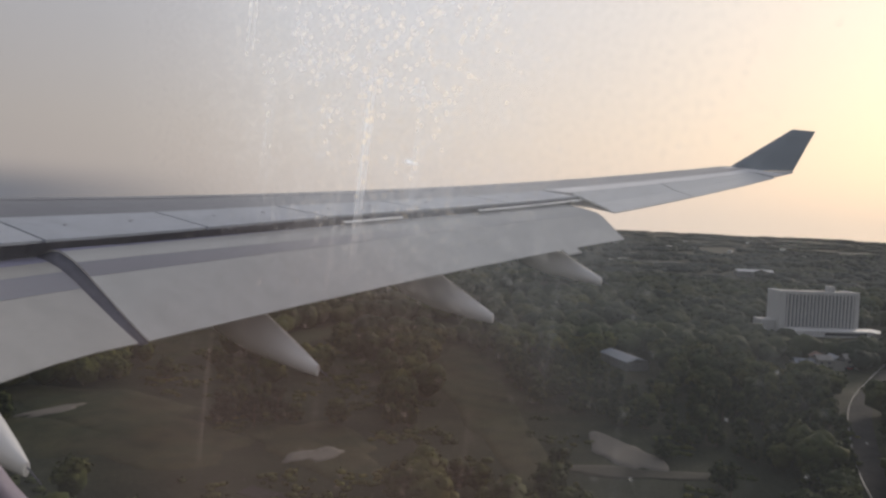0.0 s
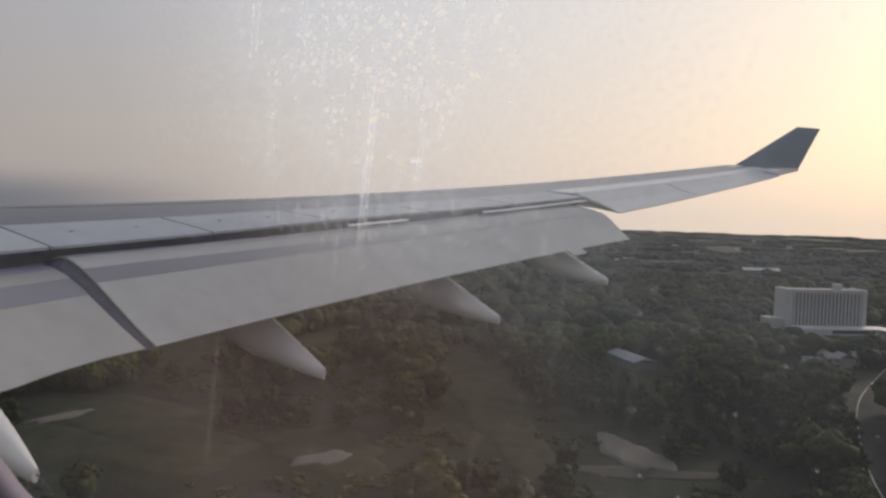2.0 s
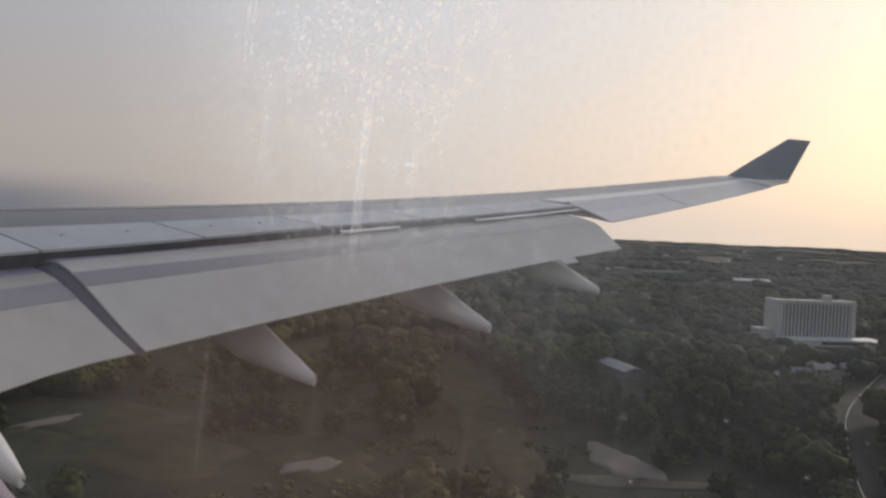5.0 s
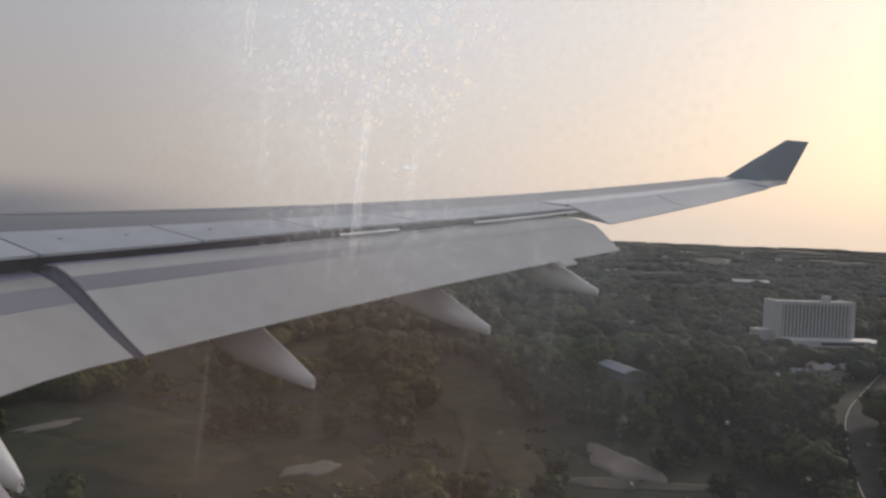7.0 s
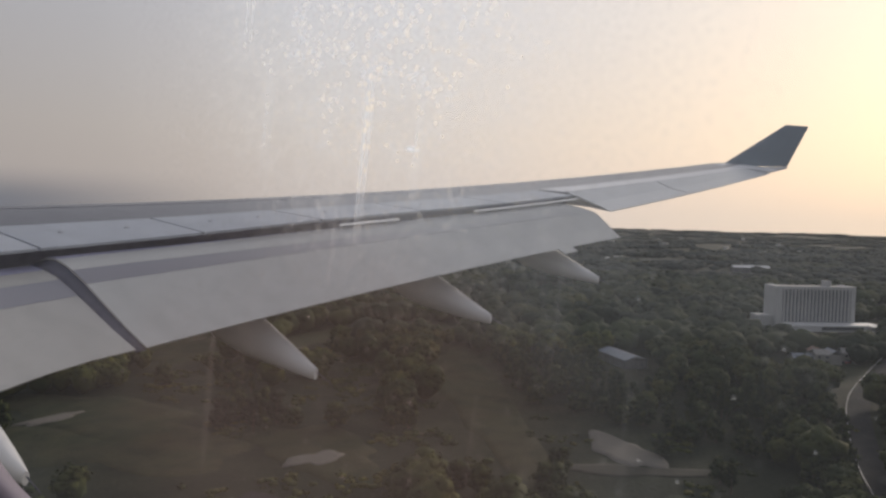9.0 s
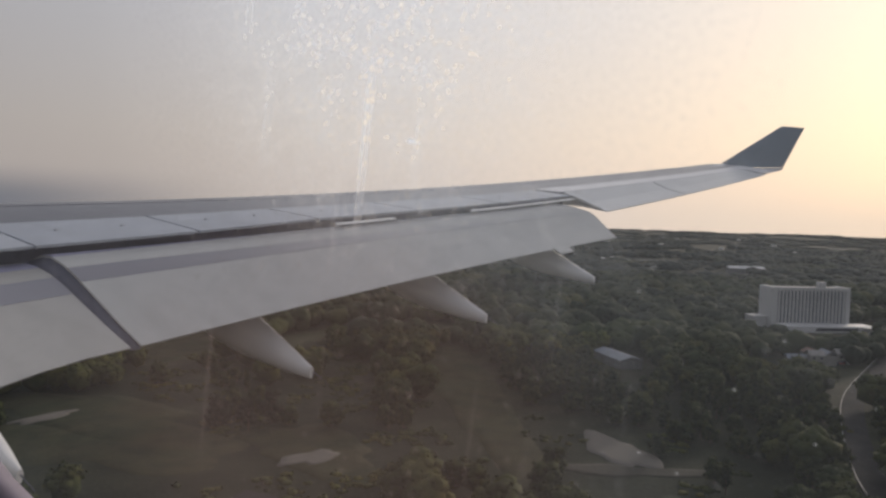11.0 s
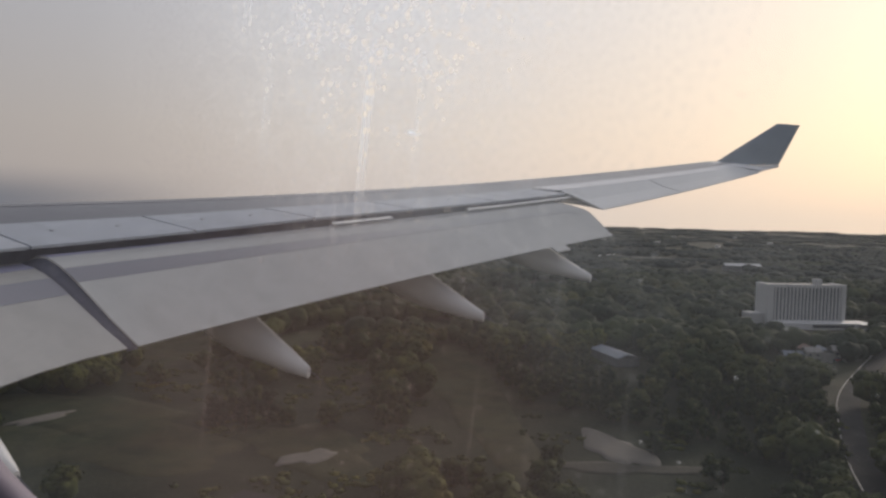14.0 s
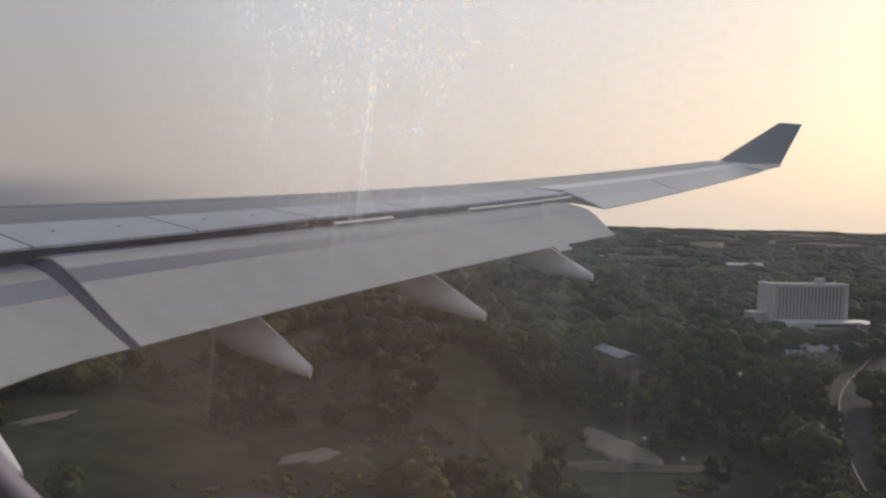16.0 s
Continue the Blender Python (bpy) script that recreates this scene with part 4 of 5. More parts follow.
def patch_of(name, cx, cy, a, b, turn, mat, label, category, h=0.12, seed=1, kind="structure", rough=0.42):
    """A thin sheet of turf, sand or soil that follows the ground."""
    o = blob(cx, cy, a, b, turn, 0, rough=rough, seed=seed)
    bm = bmesh.new()
    rows = []
    for k in (0.0001, 0.33, 0.66, 0.93, 1.0):
        rows.append([(cx + (x - cx) * k, cy + (y - cy) * k, float(land(cx + (x - cx) * k, cy + (y - cy) * k)) + (h if k < 0.97 else -0.3)) for x, y in o])
    loft(rows, caps=False, bm=bm)
    return tagged(part(name, bm, mat, None, "", True), label, category, kind=kind)


patch_of("fairway", 190, 130, 13, 32, -20, fairway_grass, "mown golf fairway among trees", "fairway", 0.10, 4)
patch_of("fairway", 415, 188, 28, 8, -35, fairway_grass, "mown grass strip above the coach park", "fairway", 0.10, 5)
patch_of("fairway", 520, 130, 56, 14, -20, fairway_grass, "long mown golf fairway among trees", "fairway", 0.10, 6)
patch_of("bunker", 191, 140, 3.5, 6, -10, bunker_sand, "pale sand bunker on the fairway", "bunker", 0.16, 8)
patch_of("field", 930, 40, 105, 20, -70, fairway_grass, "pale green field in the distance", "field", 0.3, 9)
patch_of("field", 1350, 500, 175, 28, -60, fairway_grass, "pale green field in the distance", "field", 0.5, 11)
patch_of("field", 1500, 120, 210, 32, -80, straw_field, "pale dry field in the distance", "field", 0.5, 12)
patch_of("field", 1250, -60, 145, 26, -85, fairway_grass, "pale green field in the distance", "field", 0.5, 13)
patch_of("field", 441, 334, 11, 6, -20, bare_earth, "dry tan plot beside the houses", "field", 0.12, 25)
patch_of("field", 518, 222, 23, 8, -30, fairway_grass, "grassy clearing beside the highway", "field", 0.12, 26)
patch_of("field", 1390, 78, 66, 18, -85, fairway_grass, "green meadow in the distance", "field", 0.4, 27)
patch_of("field", 232, 40, 15, 24, 10, fairway_grass, "small meadow between the woods", "field", 0.12, 15)


patch_of("earth_bank", 271, 128, 4, 14, -8, bare_earth, "strip of bare brown earth beside the yard", "earth", 0.14, 23)
patch_of("earth_bank", 408, 150, 5, 14, 35, bare_earth, "strip of bare brown earth beside the yard", "earth", 0.14, 24)
for i, ((cx, cy), (a, b), turn) in enumerate(HAZE_FIELDS):
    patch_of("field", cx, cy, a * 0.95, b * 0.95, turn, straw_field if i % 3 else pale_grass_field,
             "pale dry straw field added to lighten the far plain" if i % 3 else "pale green field added to lighten the far plain", "field", 0.4, 40 + i)


# golf course, ponds and plots farther ahead
for i, ((cx, cy), (a, b), turn) in enumerate(COURSE):
    patch_of("fairway", cx, cy, a * 0.95, b * 0.95, turn, fairway_grass, "mown golf fairway among trees", "fairway", 0.14 + 0.03 * i, 120 + i)
for i, (cx, cy, a, b, turn) in enumerate(((166, 582, 14, 3.6, -6), (184, 472, 10, 6, -10), (432, 586, 10, 4, -40), (340, 692, 7, 3, 10))):
    patch_of("bunker", cx, cy, a, b, turn, bunker_sand, "pale sand bunker on a fairway", "bunker", 0.45, 140 + i)
patch_of("bunker", 247, 390, 18, 10, 38, bunker_sand, "long pale sand bunker beside trees", "bunker", 0.45, 149, rough=0.4)
patch_of("earth_bank", 229, 381, 24, 6, -62, worn_turf, "strip of worn brown turf below the trees", "earth", 0.15, 172)
for i, ((cx, cy), (a, b), turn) in enumerate(PONDS[1:]):
    patch_of("pond", cx, cy, a * 0.9, b * 0.9, turn, pond_water, "still pond reflecting the pale sky", "pond", 0.16, 150 + i)
for i, ((cx, cy), (a, b), turn) in enumerate(PLOTS):
    patch_of("field", cx, cy, a * 0.95, b * 0.95, turn, bare_earth if i % 2 else fairway_grass, "brown ploughed plot" if i % 2 else "green meadow among woods", "field", 0.14, 160 + i)


# ---- buildings ----
def spot(x, y, turn, z=0.0):
    return pose(x, y, z + float(land(x, y)), 0, 0, turn)


def window_mesh(w, h, mat, d=0.16):
    """A dark pane in a raised surround, standing on the wall plane y = 0 and facing -y."""
    me = bpy.data.meshes.new("window")
    bm = boxed(-w / 2, -d, 0, w / 2, 0.02, h)
    face = min(bm.faces, key=lambda q: q.calc_center_median().y)
    bmesh.ops.inset_region(bm, faces=[face], thickness=min(w, h) * 0.1, depth=-d * 0.7)
    bmesh.ops.recalc_face_normals(bm, faces=bm.faces[:])
    bm.to_mesh(me)
    bm.free()
    me.materials.append(mat)
    return me


def arc_front(half, sag, n):
    """Points of a hollow curved front, seen from -y."""
    return [(-half + 2 * half * i / n, sag * (1 - (2 * i / n - 1) ** 2)) for i in range(n + 1)]


def curved_hotel(m, half, depth, tall, sag, floors, cols, mat, end, label, band=True, pent=()):
    """A slab hotel with a hollow curved front, roof band, parapet, plant rooms and rows of windows."""
    h = thing("hotel", m, label, "hotel", "hotels")
    front = arc_front(half, sag, 24)
    back = [(x, y + depth) for x, y in front]
    part("wall", prism(front + back[::-1], -0.5, tall), mat, h)
    part("roof", prism([(x * 0.985, y + 0.5) for x, y in front] + [(x * 0.985, y - 0.5) for x, y in back[::-1]], tall, tall + 0.25), roof_felt, h)
    for side in (-1, 1):
        x = side * half
        part("end_wall", boxed(min(x, x + side * 1.2), -0.5, -0.5, max(x, x + side * 1.2), depth + 0.5, tall + 1.2, 0.1), end, h, "pale lit end wall")
    bm = bmesh.new()
    loft([[(x, y - 0.35, tall - 0.3), (x, y + 0.35, tall - 0.3), (x, y + 0.35, tall + 1.5), (x, y - 0.35, tall + 1.5)] for x, y in front], bm=bm)
    part("parapet", bm, mat, h)
    loft_b = [[(x, y - 0.5, tall - 5.0), (x, y + 0.1, tall - 5.0), (x, y + 0.1, tall - 2.6), (x, y - 0.5, tall - 2.6)] for x, y in front]
    if band:
        part("roof_band", loft(loft_b[2:11]), dark_band, h, "dark window band under the roof")
        part("roof_band", loft(loft_b[12:23]), dark_band, h, "dark window band under the roof")
    for x, y, w, d, t in pent:
        p = part("plant_room", boxed(x, y, tall, x + w, y + d, tall + t, 0.15), pale_concrete, h, "pale rooftop plant room")
        part("louvre", boxed(x + w * 0.2, y - 0.12, tall + t * 0.3, x + w * 0.8, y + 0.02, tall + t * 0.7), dark_band, p)
    me = window_mesh(1.2, 1.4, window_dark)
    step = (tall - 8.5) / floors
    for c in range(cols):
        x = -half + 2 * half * (c + 0.5 + (0.22 if c % 2 else -0.12)) / cols
        u = x / half
        y = sag * (1 - u * u)
        turn = math.degrees(math.atan(-2 * sag * u / half))
        for r in range(floors):
            share("window", me, h, pose(x, y, 3.2 + r * step, 0, 0, turn))
    # pale string courses between storeys, one in three
    for r in range(0, floors, 3):
        z = 2.5 + r * step
        part("string_course", loft([[(x, y - 0.12, z), (x, y + 0.1, z), (x, y + 0.1, z + 0.3), (x, y - 0.12, z + 0.3)] for x, y in front]), mat, h)
    return h


curved_hotel(spot(433, 0, -98), 39, 15, 42, 7.0, 11, 24, hotel_grey, hotel_sunlit_end, "large curved grey hotel with a dark roof band",
             pent=((-34, 3, 12, 9, 3.5), (-8, 5, 14, 8, 2.2), (14, 5, 9, 8, 2.6)))
curved_hotel(spot(640, -28, -98), 46, 15, 42, 6.0, 10, 24, hotel_blue, hotel_grey, "curved blue-grey hotel with rooftop plant rooms",
             pent=((-44, 2, 16, 11, 6.5), (6, 4, 12, 9, 4.5), (28, 4, 11, 9, 6.0)))


def ribbed_hotel(m):
    h = thing("hotel", m, "white hotel tower with tall concrete ribs over dark glass", "hotel", "hotels")
    w, d, t = 60.0, 17.0, 30.5
    part("wall", boxed(-w / 2, 0, -0.5, w / 2, d, t), hotel_white, h)
    part("glazing", boxed(-w / 2 + 4.2, -0.25, 4, w / 2 - 3, 0.1, t - 1.5), glass_blue, h, "dark blue-grey glazed front")
    for x0, x1 in ((-w / 2 - 0.5, -w / 2 + 4.2), (w / 2 - 3, w / 2 + 0.5)):
        part("end_pier", boxed(x0, -1.2, -0.5, x1, d + 0.5, t + 0.8, 0.15), hotel_white, h)
    part("cornice", boxed(-w / 2 + 4.2, -1.2, t - 1.6, w / 2 - 3, 0.3, t + 0.8, 0.1), hotel_white, h)
    rib = bpy.data.meshes.new("rib")
    bm = boxed(-0.62, -1.25, 4, 0.62, 0.0, t - 1.6, 0.08)
    bm.to_mesh(rib)
    bm.free()
    rib.materials.append(hotel_white)
    for i in range(19):
        share("rib", rib, h, Matrix.Translation((-w / 2 + 4.2 + (w - 7.2) * (i + 0.5) / 19, 0, 0)))
    slab = bpy.data.meshes.new("floor_edge")
    bm = boxed(-w / 2 + 4.2, -0.55, 0, w / 2 - 3, -0.1, 0.5)
    bm.to_mesh(slab)
    bm.free()
    slab.materials.append(dark_band)
    for i in range(8):
        share("floor_edge", slab, h, Matrix.Translation((0, 0, 7 + i * 3.1)))
    pod = part("podium", boxed(-w / 2 + 3, -16, -0.5, w / 2 + 12, 0, 4.6, 0.2), white_sheet, h, "bright white low podium")
    part("podium_window", boxed(-w / 2 + 26, -16.15, 1.2, w / 2 - 2, -15.9, 3.4), window_dark, pod)
    part("canopy", boxed(w / 2 + 2, -20, 3.6, w / 2 + 16, -10, 4.4, 0.15), white_sheet, h, "white entrance canopy")
    part("canopy_pier", boxed(w / 2 + 4, -19, -0.3, w / 2 + 5, -18, 3.6), hotel_white, h)
    part("plant_room", boxed(10, 5, t, 15, 10, t + 4.5, 0.2), hotel_white, h)
    part("annex", boxed(-w / 2 - 11, 4, -0.5, -w / 2 - 0.5, d, 9, 0.2), hotel_white, h, "low white side wing")
    part("roof", boxed(-w / 2 + 0.6, 0.4, t, w / 2 - 0.6, d - 0.4, t + 0.3), roof_felt, h)


ribbed_hotel(spot(610, 345, -57))


def white_block(m):
    h = thing("building", m, "wide pale concrete block with a central lift tower", "building")
    w, d, t = 79.0, 15.0, 27.5
    part("wall", boxed(-w / 2, 0, -0.5, -4, d, t, 0.15), pale_concrete, h)
    part("wall", boxed(4, 0, -0.5, w / 2, d, t - 1.0, 0.15), pale_concrete, h)
    part("tower", boxed(-4.02, -1.5, -0.5, 4.02, d + 1, t + 6.5, 0.2), hotel_white, h, "taller pale lift tower")
    part("roof_step", boxed(-w / 2, 0.5, t, -w / 2 + 9, d, t + 2.6, 0.15), pale_concrete, h)
    me = window_mesh(2.6, 1.2, faint_glass, 0.08)
    for side in (-1, 1):
        for c in range(7):
            for r in range(7):
                share("window", me, h, Matrix.Translation((side * (8 + c * 5.1), 0, 2.6 + r * 3.3)))


white_block(spot(958, 149, -70))


def teal_hall(m):
    h = thing("building", m, "long low halls under bright teal sheet roofs", "building")
    for x, y, w, d, z in ((-30, 0, 16, 8, 3.6), (-10, -4, 20, 9, 4.2), (16, -1, 14, 8, 3.4)):
        part("wall", boxed(x, y, -0.4, x + w, y + d, z), pale_concrete, h)
        bm = loft([[(x - 0.6, y - 0.6, z), (x - 0.6, y + d / 2, z + 1.9), (x - 0.6, y + d + 0.6, z), (x - 0.6, y + d / 2, z + 1.7)],
                   [(x + w + 0.6, y - 0.6, z), (x + w + 0.6, y + d / 2, z + 1.9), (x + w + 0.6, y + d + 0.6, z), (x + w + 0.6, y + d / 2, z + 1.7)]])
        part("roof", bm, roof_teal, h, "bright teal sheet roof")
    part("flat_roof", boxed(-44, 14, 3.8, -4, 22, 4.4, 0.1), white_sheet, h, "white flat roof")
    part("wall", boxed(-43, 14.5, -0.4, -5, 21.5, 3.8), pale_concrete, h)


teal_hall(spot(718, 98, -98))


def shed(m, w, d, z, rise_by, roof_mat, label, doors=3, category="shed"):
    """A gabled hall: walls, ridged roof, doors on the long side."""
    h = thing("shed", m, label, category)
    bm = boxed(-w / 2, -d / 2, -0.4, w / 2, d / 2, z)
    part("wall", bm, shed_wall, h)
    part("roof", gable(-w / 2, -d / 2, w / 2, d / 2, z, rise_by), roof_mat, h)
    for i in range(doors):
        y = -d / 2 + d * (i + 0.5) / doors
        part("door", boxed(-w / 2 - 0.06, y - 1.4, -0.1, -w / 2 + 0.02, y + 1.4, min(2.8, z * 0.7)), door_grey, h)
    for i in range(int(d // 4)):
        y = -d / 2 + 2 + i * 4
        part("roof_rib", loft([[(-w / 2 - 0.4, y, z - 0.2 + 0.14), (0, y, z + rise_by + 0.24), (w / 2 + 0.4, y, z - 0.2 + 0.14)],
                               [(-w / 2 - 0.4, y + 0.12, z - 0.2 + 0.14), (0, y + 0.12, z + rise_by + 0.24), (w / 2 + 0.4, y + 0.12, z - 0.2 + 0.14)]], closed=False, caps=False), roof_mat, h)


shed(spot(412, 80, 10), 13, 26, 6.0, 2.2, roof_sheet, "large warehouse with a pale corrugated roof", 5, "warehouse")
shed(spot(324, 121, 28), 8, 14, 3.2, 0.8, roof_blue, "low depot office with a blue-grey roof", 3, "office")
shed(spot(377, 151.5, 28), 8, 10, 6.5, 1.0, roof_sheet, "two-storey pale office beside the yard", 2, "office")
shed(spot(377, 171, 43), 7, 32, 3.2, 1.0, roof_sheet, "long pale shed behind the yard", 5)
shed(spot(411, 122, 30), 5, 20, 3.4, 0.8, white_sheet, "long narrow shed with a white roof", 4)
shed(spot(430, 136, 35), 5, 14, 3.2, 0.8, roof_blue, "narrow shed with a blue-grey roof", 3)
shed(spot(352, 98, 10), 4, 5, 3.0, 0.7, white_sheet, "small white cabin beside the warehouse", 1)
shed(spot(268, 84, 20), 4, 4, 2.8, 0.7, white_sheet, "small white hut by the yard", 1)
shed(spot(1172, 452, 25), 16, 52, 8, 3, white_sheet, "very long far hall with a white roof", 8, "hall")
shed(spot(236, 44, 70), 7, 13, 3.6, 1.6, white_sheet, "white cottage among the trees", 3, "house")


shed(spot(714, 259, 20), 8, 11, 5.0, 1.8, white_sheet, "white house by the hill road", 2, "house")
shed(spot(716, 206, 10), 5, 17, 3.4, 0.8, white_sheet, "long white shed among the woods", 4)
shed(spot(396, 431, -45), 13, 30, 4.6, 1.8, roof_blue, "grey-roofed farm building among the woods", 3, "house")
shed(spot(118, 1009, 30), 8, 16, 3.8, 1.6, white_sheet, "low white barn beside a farm track", 3, "barn")


def house(m, w, d, z, roof_mat, label):
    h = thing("house", m, label, "house", "houses by the hill road")
    part("wall", boxed(-w / 2, -d / 2, -0.4, w / 2, d / 2, z), house_wall, h)
    part("roof", gable(-w / 2, -d / 2, w / 2, d / 2, z, 2.2), roof_mat, h)
    for y in (-d / 4, d / 4):
        for zz in (0.9, 3.5):
            if zz + 1.2 < z:
                part("window", boxed(-w / 2 - 0.05, y - 0.8, zz, -w / 2 + 0.02, y + 0.8, zz + 1.2), window_dark, h)
    part("door", boxed(-w / 2 - 0.05, -0.5, -0.1, -w / 2 + 0.02, 0.5, 2.0), dark_band, h)


rnd = random.Random(5)
for i in range(16):
    x, y = 432 + (i % 6) * 9 + rnd.uniform(-2, 2), 364 - (i % 6) * 6 - (i // 6) * 11 + rnd.uniform(-2, 2)
    if i % 6 < 3 or i > 11:
        continue
    house(spot(x, y, rnd.choice((25, 30, 115))), rnd.uniform(6.5, 8), rnd.uniform(8, 11), rnd.choice((3.2, 5.6, 5.8)), rnd.choice((roof_brown, roof_blue, roof_felt)),
          "small pale weathered house with a ridged roof")

# hotel forecourt: curved white canopy and pale shell roof
can = thing("canopy", spot(421, 36, -60), "curved white entrance canopy on posts", "canopy")
rs = []
for i in range(13):
    a = radians(-50 + 100 * i / 12)
    rs.append([(13 * math.sin(a), 13 * math.cos(a) - 11, 4.6), (10.5 * math.sin(a), 10.5 * math.cos(a) - 11, 4.2), (10.5 * math.sin(a), 10.5 * math.cos(a) - 11, 4.0), (13 * math.sin(a), 13 * math.cos(a) - 11, 4.4)])
part("canopy_roof", loft(rs), white_sheet, can)
for i in (1, 6, 11):
    a = radians(-50 + 100 * i / 12)
    part("post", boxed(11.7 * math.sin(a) - 0.15, 11.7 * math.cos(a) - 11.15, -0.3, 11.7 * math.sin(a) + 0.15, 11.7 * math.cos(a) - 10.85, 4.25), rail_metal, can)
shell = thing("pavilion", spot(400, 5, -75), "pale shell-roofed pavilion beside the hotel", "pavilion")
rs = []
for k in range(7):
    t = k / 6
    w, hgt = 7.5 * (1 - 0.45 * t), 6.4 * (1 - 0.75 * t)
    rs.append([(w * math.cos(math.pi * i / 12), 14 * t - 7, max(0.0, hgt * math.sin(math.pi * i / 12)) - 0.2) for i in range(13)])
part("shell_roof", loft(rs, closed=False, caps=False), white_sheet, shell, "", True)
part("glazed_front", loft([[(x * 0.97, y + 0.15, z * 0.97) for x, y, z in rs[0]], [(x * 0.97, y + 0.3, z * 0.97) for x, y, z in rs[0]]]), glass_blue, shell)

mast = thing("mast", spot(1640, 113, 0), "tall slender white mast above the woods", "mast")
rs = [[(r * math.cos(2 * math.pi * i / 10), r * math.sin(2 * math.pi * i / 10), z) for i in range(10)] for r, z in ((1.5, -1), (1.3, 13), (1.0, 28), (0.7, 36))]
part("shaft", loft(rs), mast_white, mast, "", True)
part("head", boxed(-1.1, -1.1, 31, 1.1, 1.1, 33, 0.2), mast_white, mast)


# ---- vehicles ----
def wheel_mesh(r, w):
    me = bpy.data.meshes.new("wheel")
    bm = loft([[(x, r * math.cos(2 * math.pi * i / 12), r + r * math.sin(2 * math.pi * i / 12)) for i in range(12)] for x in (-w / 2, w / 2)])
    bmesh.ops.recalc_face_normals(bm, faces=bm.faces[:])
    bm.to_mesh(me)
    bm.free()
    me.materials.append(tyre)
    return me


car_wheel, bus_wheel = wheel_mesh(0.32, 0.22), wheel_mesh(0.5, 0.32)


def make_car(m, label):
    c = thing("car", m, label, "car", "parked cars")
    prof = [(-2.2, 0.35), (-2.25, 0.75), (-1.95, 0.92), (-1.0, 1.0), (1.2, 1.02), (2.0, 0.9), (2.2, 0.65), (2.15, 0.32)]
    rs = [[(x * 1.0, y, z) for y, z in prof] for x in (-0.88, 0.88)]
    body = part("body", loft(rs), car_paint, c)
    cab = [[(-0.78, -1.7, 0.97), (0.78, -1.7, 0.97), (0.78, 1.1, 1.0), (-0.78, 1.1, 1.0)], [(-0.62, -1.15, 1.45), (0.62, -1.15, 1.45), (0.62, 0.35, 1.47), (-0.62, 0.35, 1.47)]]
    part("windows", loft(cab, caps=False), window_dark, c, "dark windows")
    part("roof", boxed(-0.63, -1.17, 1.44, 0.63, 0.37, 1.5, 0.02), car_paint, c)
    for x in (-0.8, 0.8):
        for y in (-1.35, 1.35):
            share("wheel", car_wheel, c, Matrix.Translation((x, y, 0)))
    return c


first_car = make_car(pose(296.5, 114.2, 0.115, 0, 0, -32), "small parked car on the yard")
places = []
for i in range(1, 12):
    if i != 6:
        places.append((296.5 + 24 * i / 11, 114.2 - 15 * i / 11, -32 + rnd.uniform(-4, 4)))
# a long row in front of the office, a few behind it, some loose on the yard and by the shed
for i in range(17):
    if i not in (5, 11):
        places.append((343 + 42 * i / 16, 158 - 19 * i / 16, -25 + rnd.uniform(-4, 4)))
for i in range(7):
    if i != 2:
        places.append((349 + 17 * i / 6, 163.5 - 8 * i / 6, -25 + rnd.uniform(-4, 4)))
places += [(367, 137, 70), (370.5, 133, 62), (364, 128, 75), (362.5, 120, 66), (345, 146, 65), (316, 161, -20), (313, 158, -25), (326.5, 155.5, -35), (323, 151.5, -33), (319.5, 147, -36)]
for i in range(8):
    places.append((361 + 1.9 * i, 190 - 1.9 * i, 40 + rnd.uniform(-5, 5)))
for i in range(10):
    places.append((404 + 3.0 * i, 146 - 1.5 * i - 4 * (i % 2), rnd.uniform(-60, 60)))
for i in range(6):
    places.append((390 - 0.2 * i, 132 - 3.0 * i, 72 + rnd.uniform(-5, 5)))
# vehicles on the plot beside the white houses
for i in range(15):
    if i not in (4, 9):
        places.append((452 + 3.1 * (i % 8) + rnd.uniform(-0.4, 0.4), 352 - 3.4 * (i % 8) - 9 * (i // 8), 60 + rnd.uniform(-5, 5)))
on_road = []
for i in range(16):
    l = LINES["town_road"][0]
    k = int((0.12 + 0.42 * i / 16) * (len(l) - 2))
    d = (l[k + 1] - l[k]).normalized()
    side = 2.4 if i % 3 else -2.4
    on_road.append((l[k].x - d.y * side, l[k].y + d.x * side, math.degrees(math.atan2(-d.x, d.y))))
for x, y, a in places:
    copy_thing(first_car, pose(x, y, 0.115, 0, 0, a))
for x, y, a in on_road:
    c = copy_thing(first_car, pose(x, y, 0.15, 0, 0, a))
    tagged(c, "small car on the town road", "car", "cars on the road")


def make_bus(m, label):
    b = thing("coach", m, label, "coach", "parked coaches")
    part("body", boxed(-1.25, -5.6, 0.35, 1.25, 5.6, 2.95, 0.18), coach_grey, b, "grey coach body")
    part("roof", boxed(-1.15, -5.4, 2.94, 1.15, 5.4, 3.12, 0.08), bus_white, b, "bright white roof")
    part("roof_unit", boxed(-0.8, -1.2, 3.1, 0.8, 1.0, 3.32, 0.06), bus_white, b)
    for x in (-1.27, 1.24):
        part("side_windows", boxed(x, -5.0, 1.45, x + 0.03, 5.0, 2.4), window_dark, b, "dark strip of side windows")
    part("windscreen", boxed(-1.05, 5.58, 1.2, 1.05, 5.63, 2.6), window_dark, b)
    for x in (-1.1, 1.1):
        for y in (-3.4, 3.6):
            share("wheel", bus_wheel, b, Matrix.Translation((x, y, 0)))
    return b


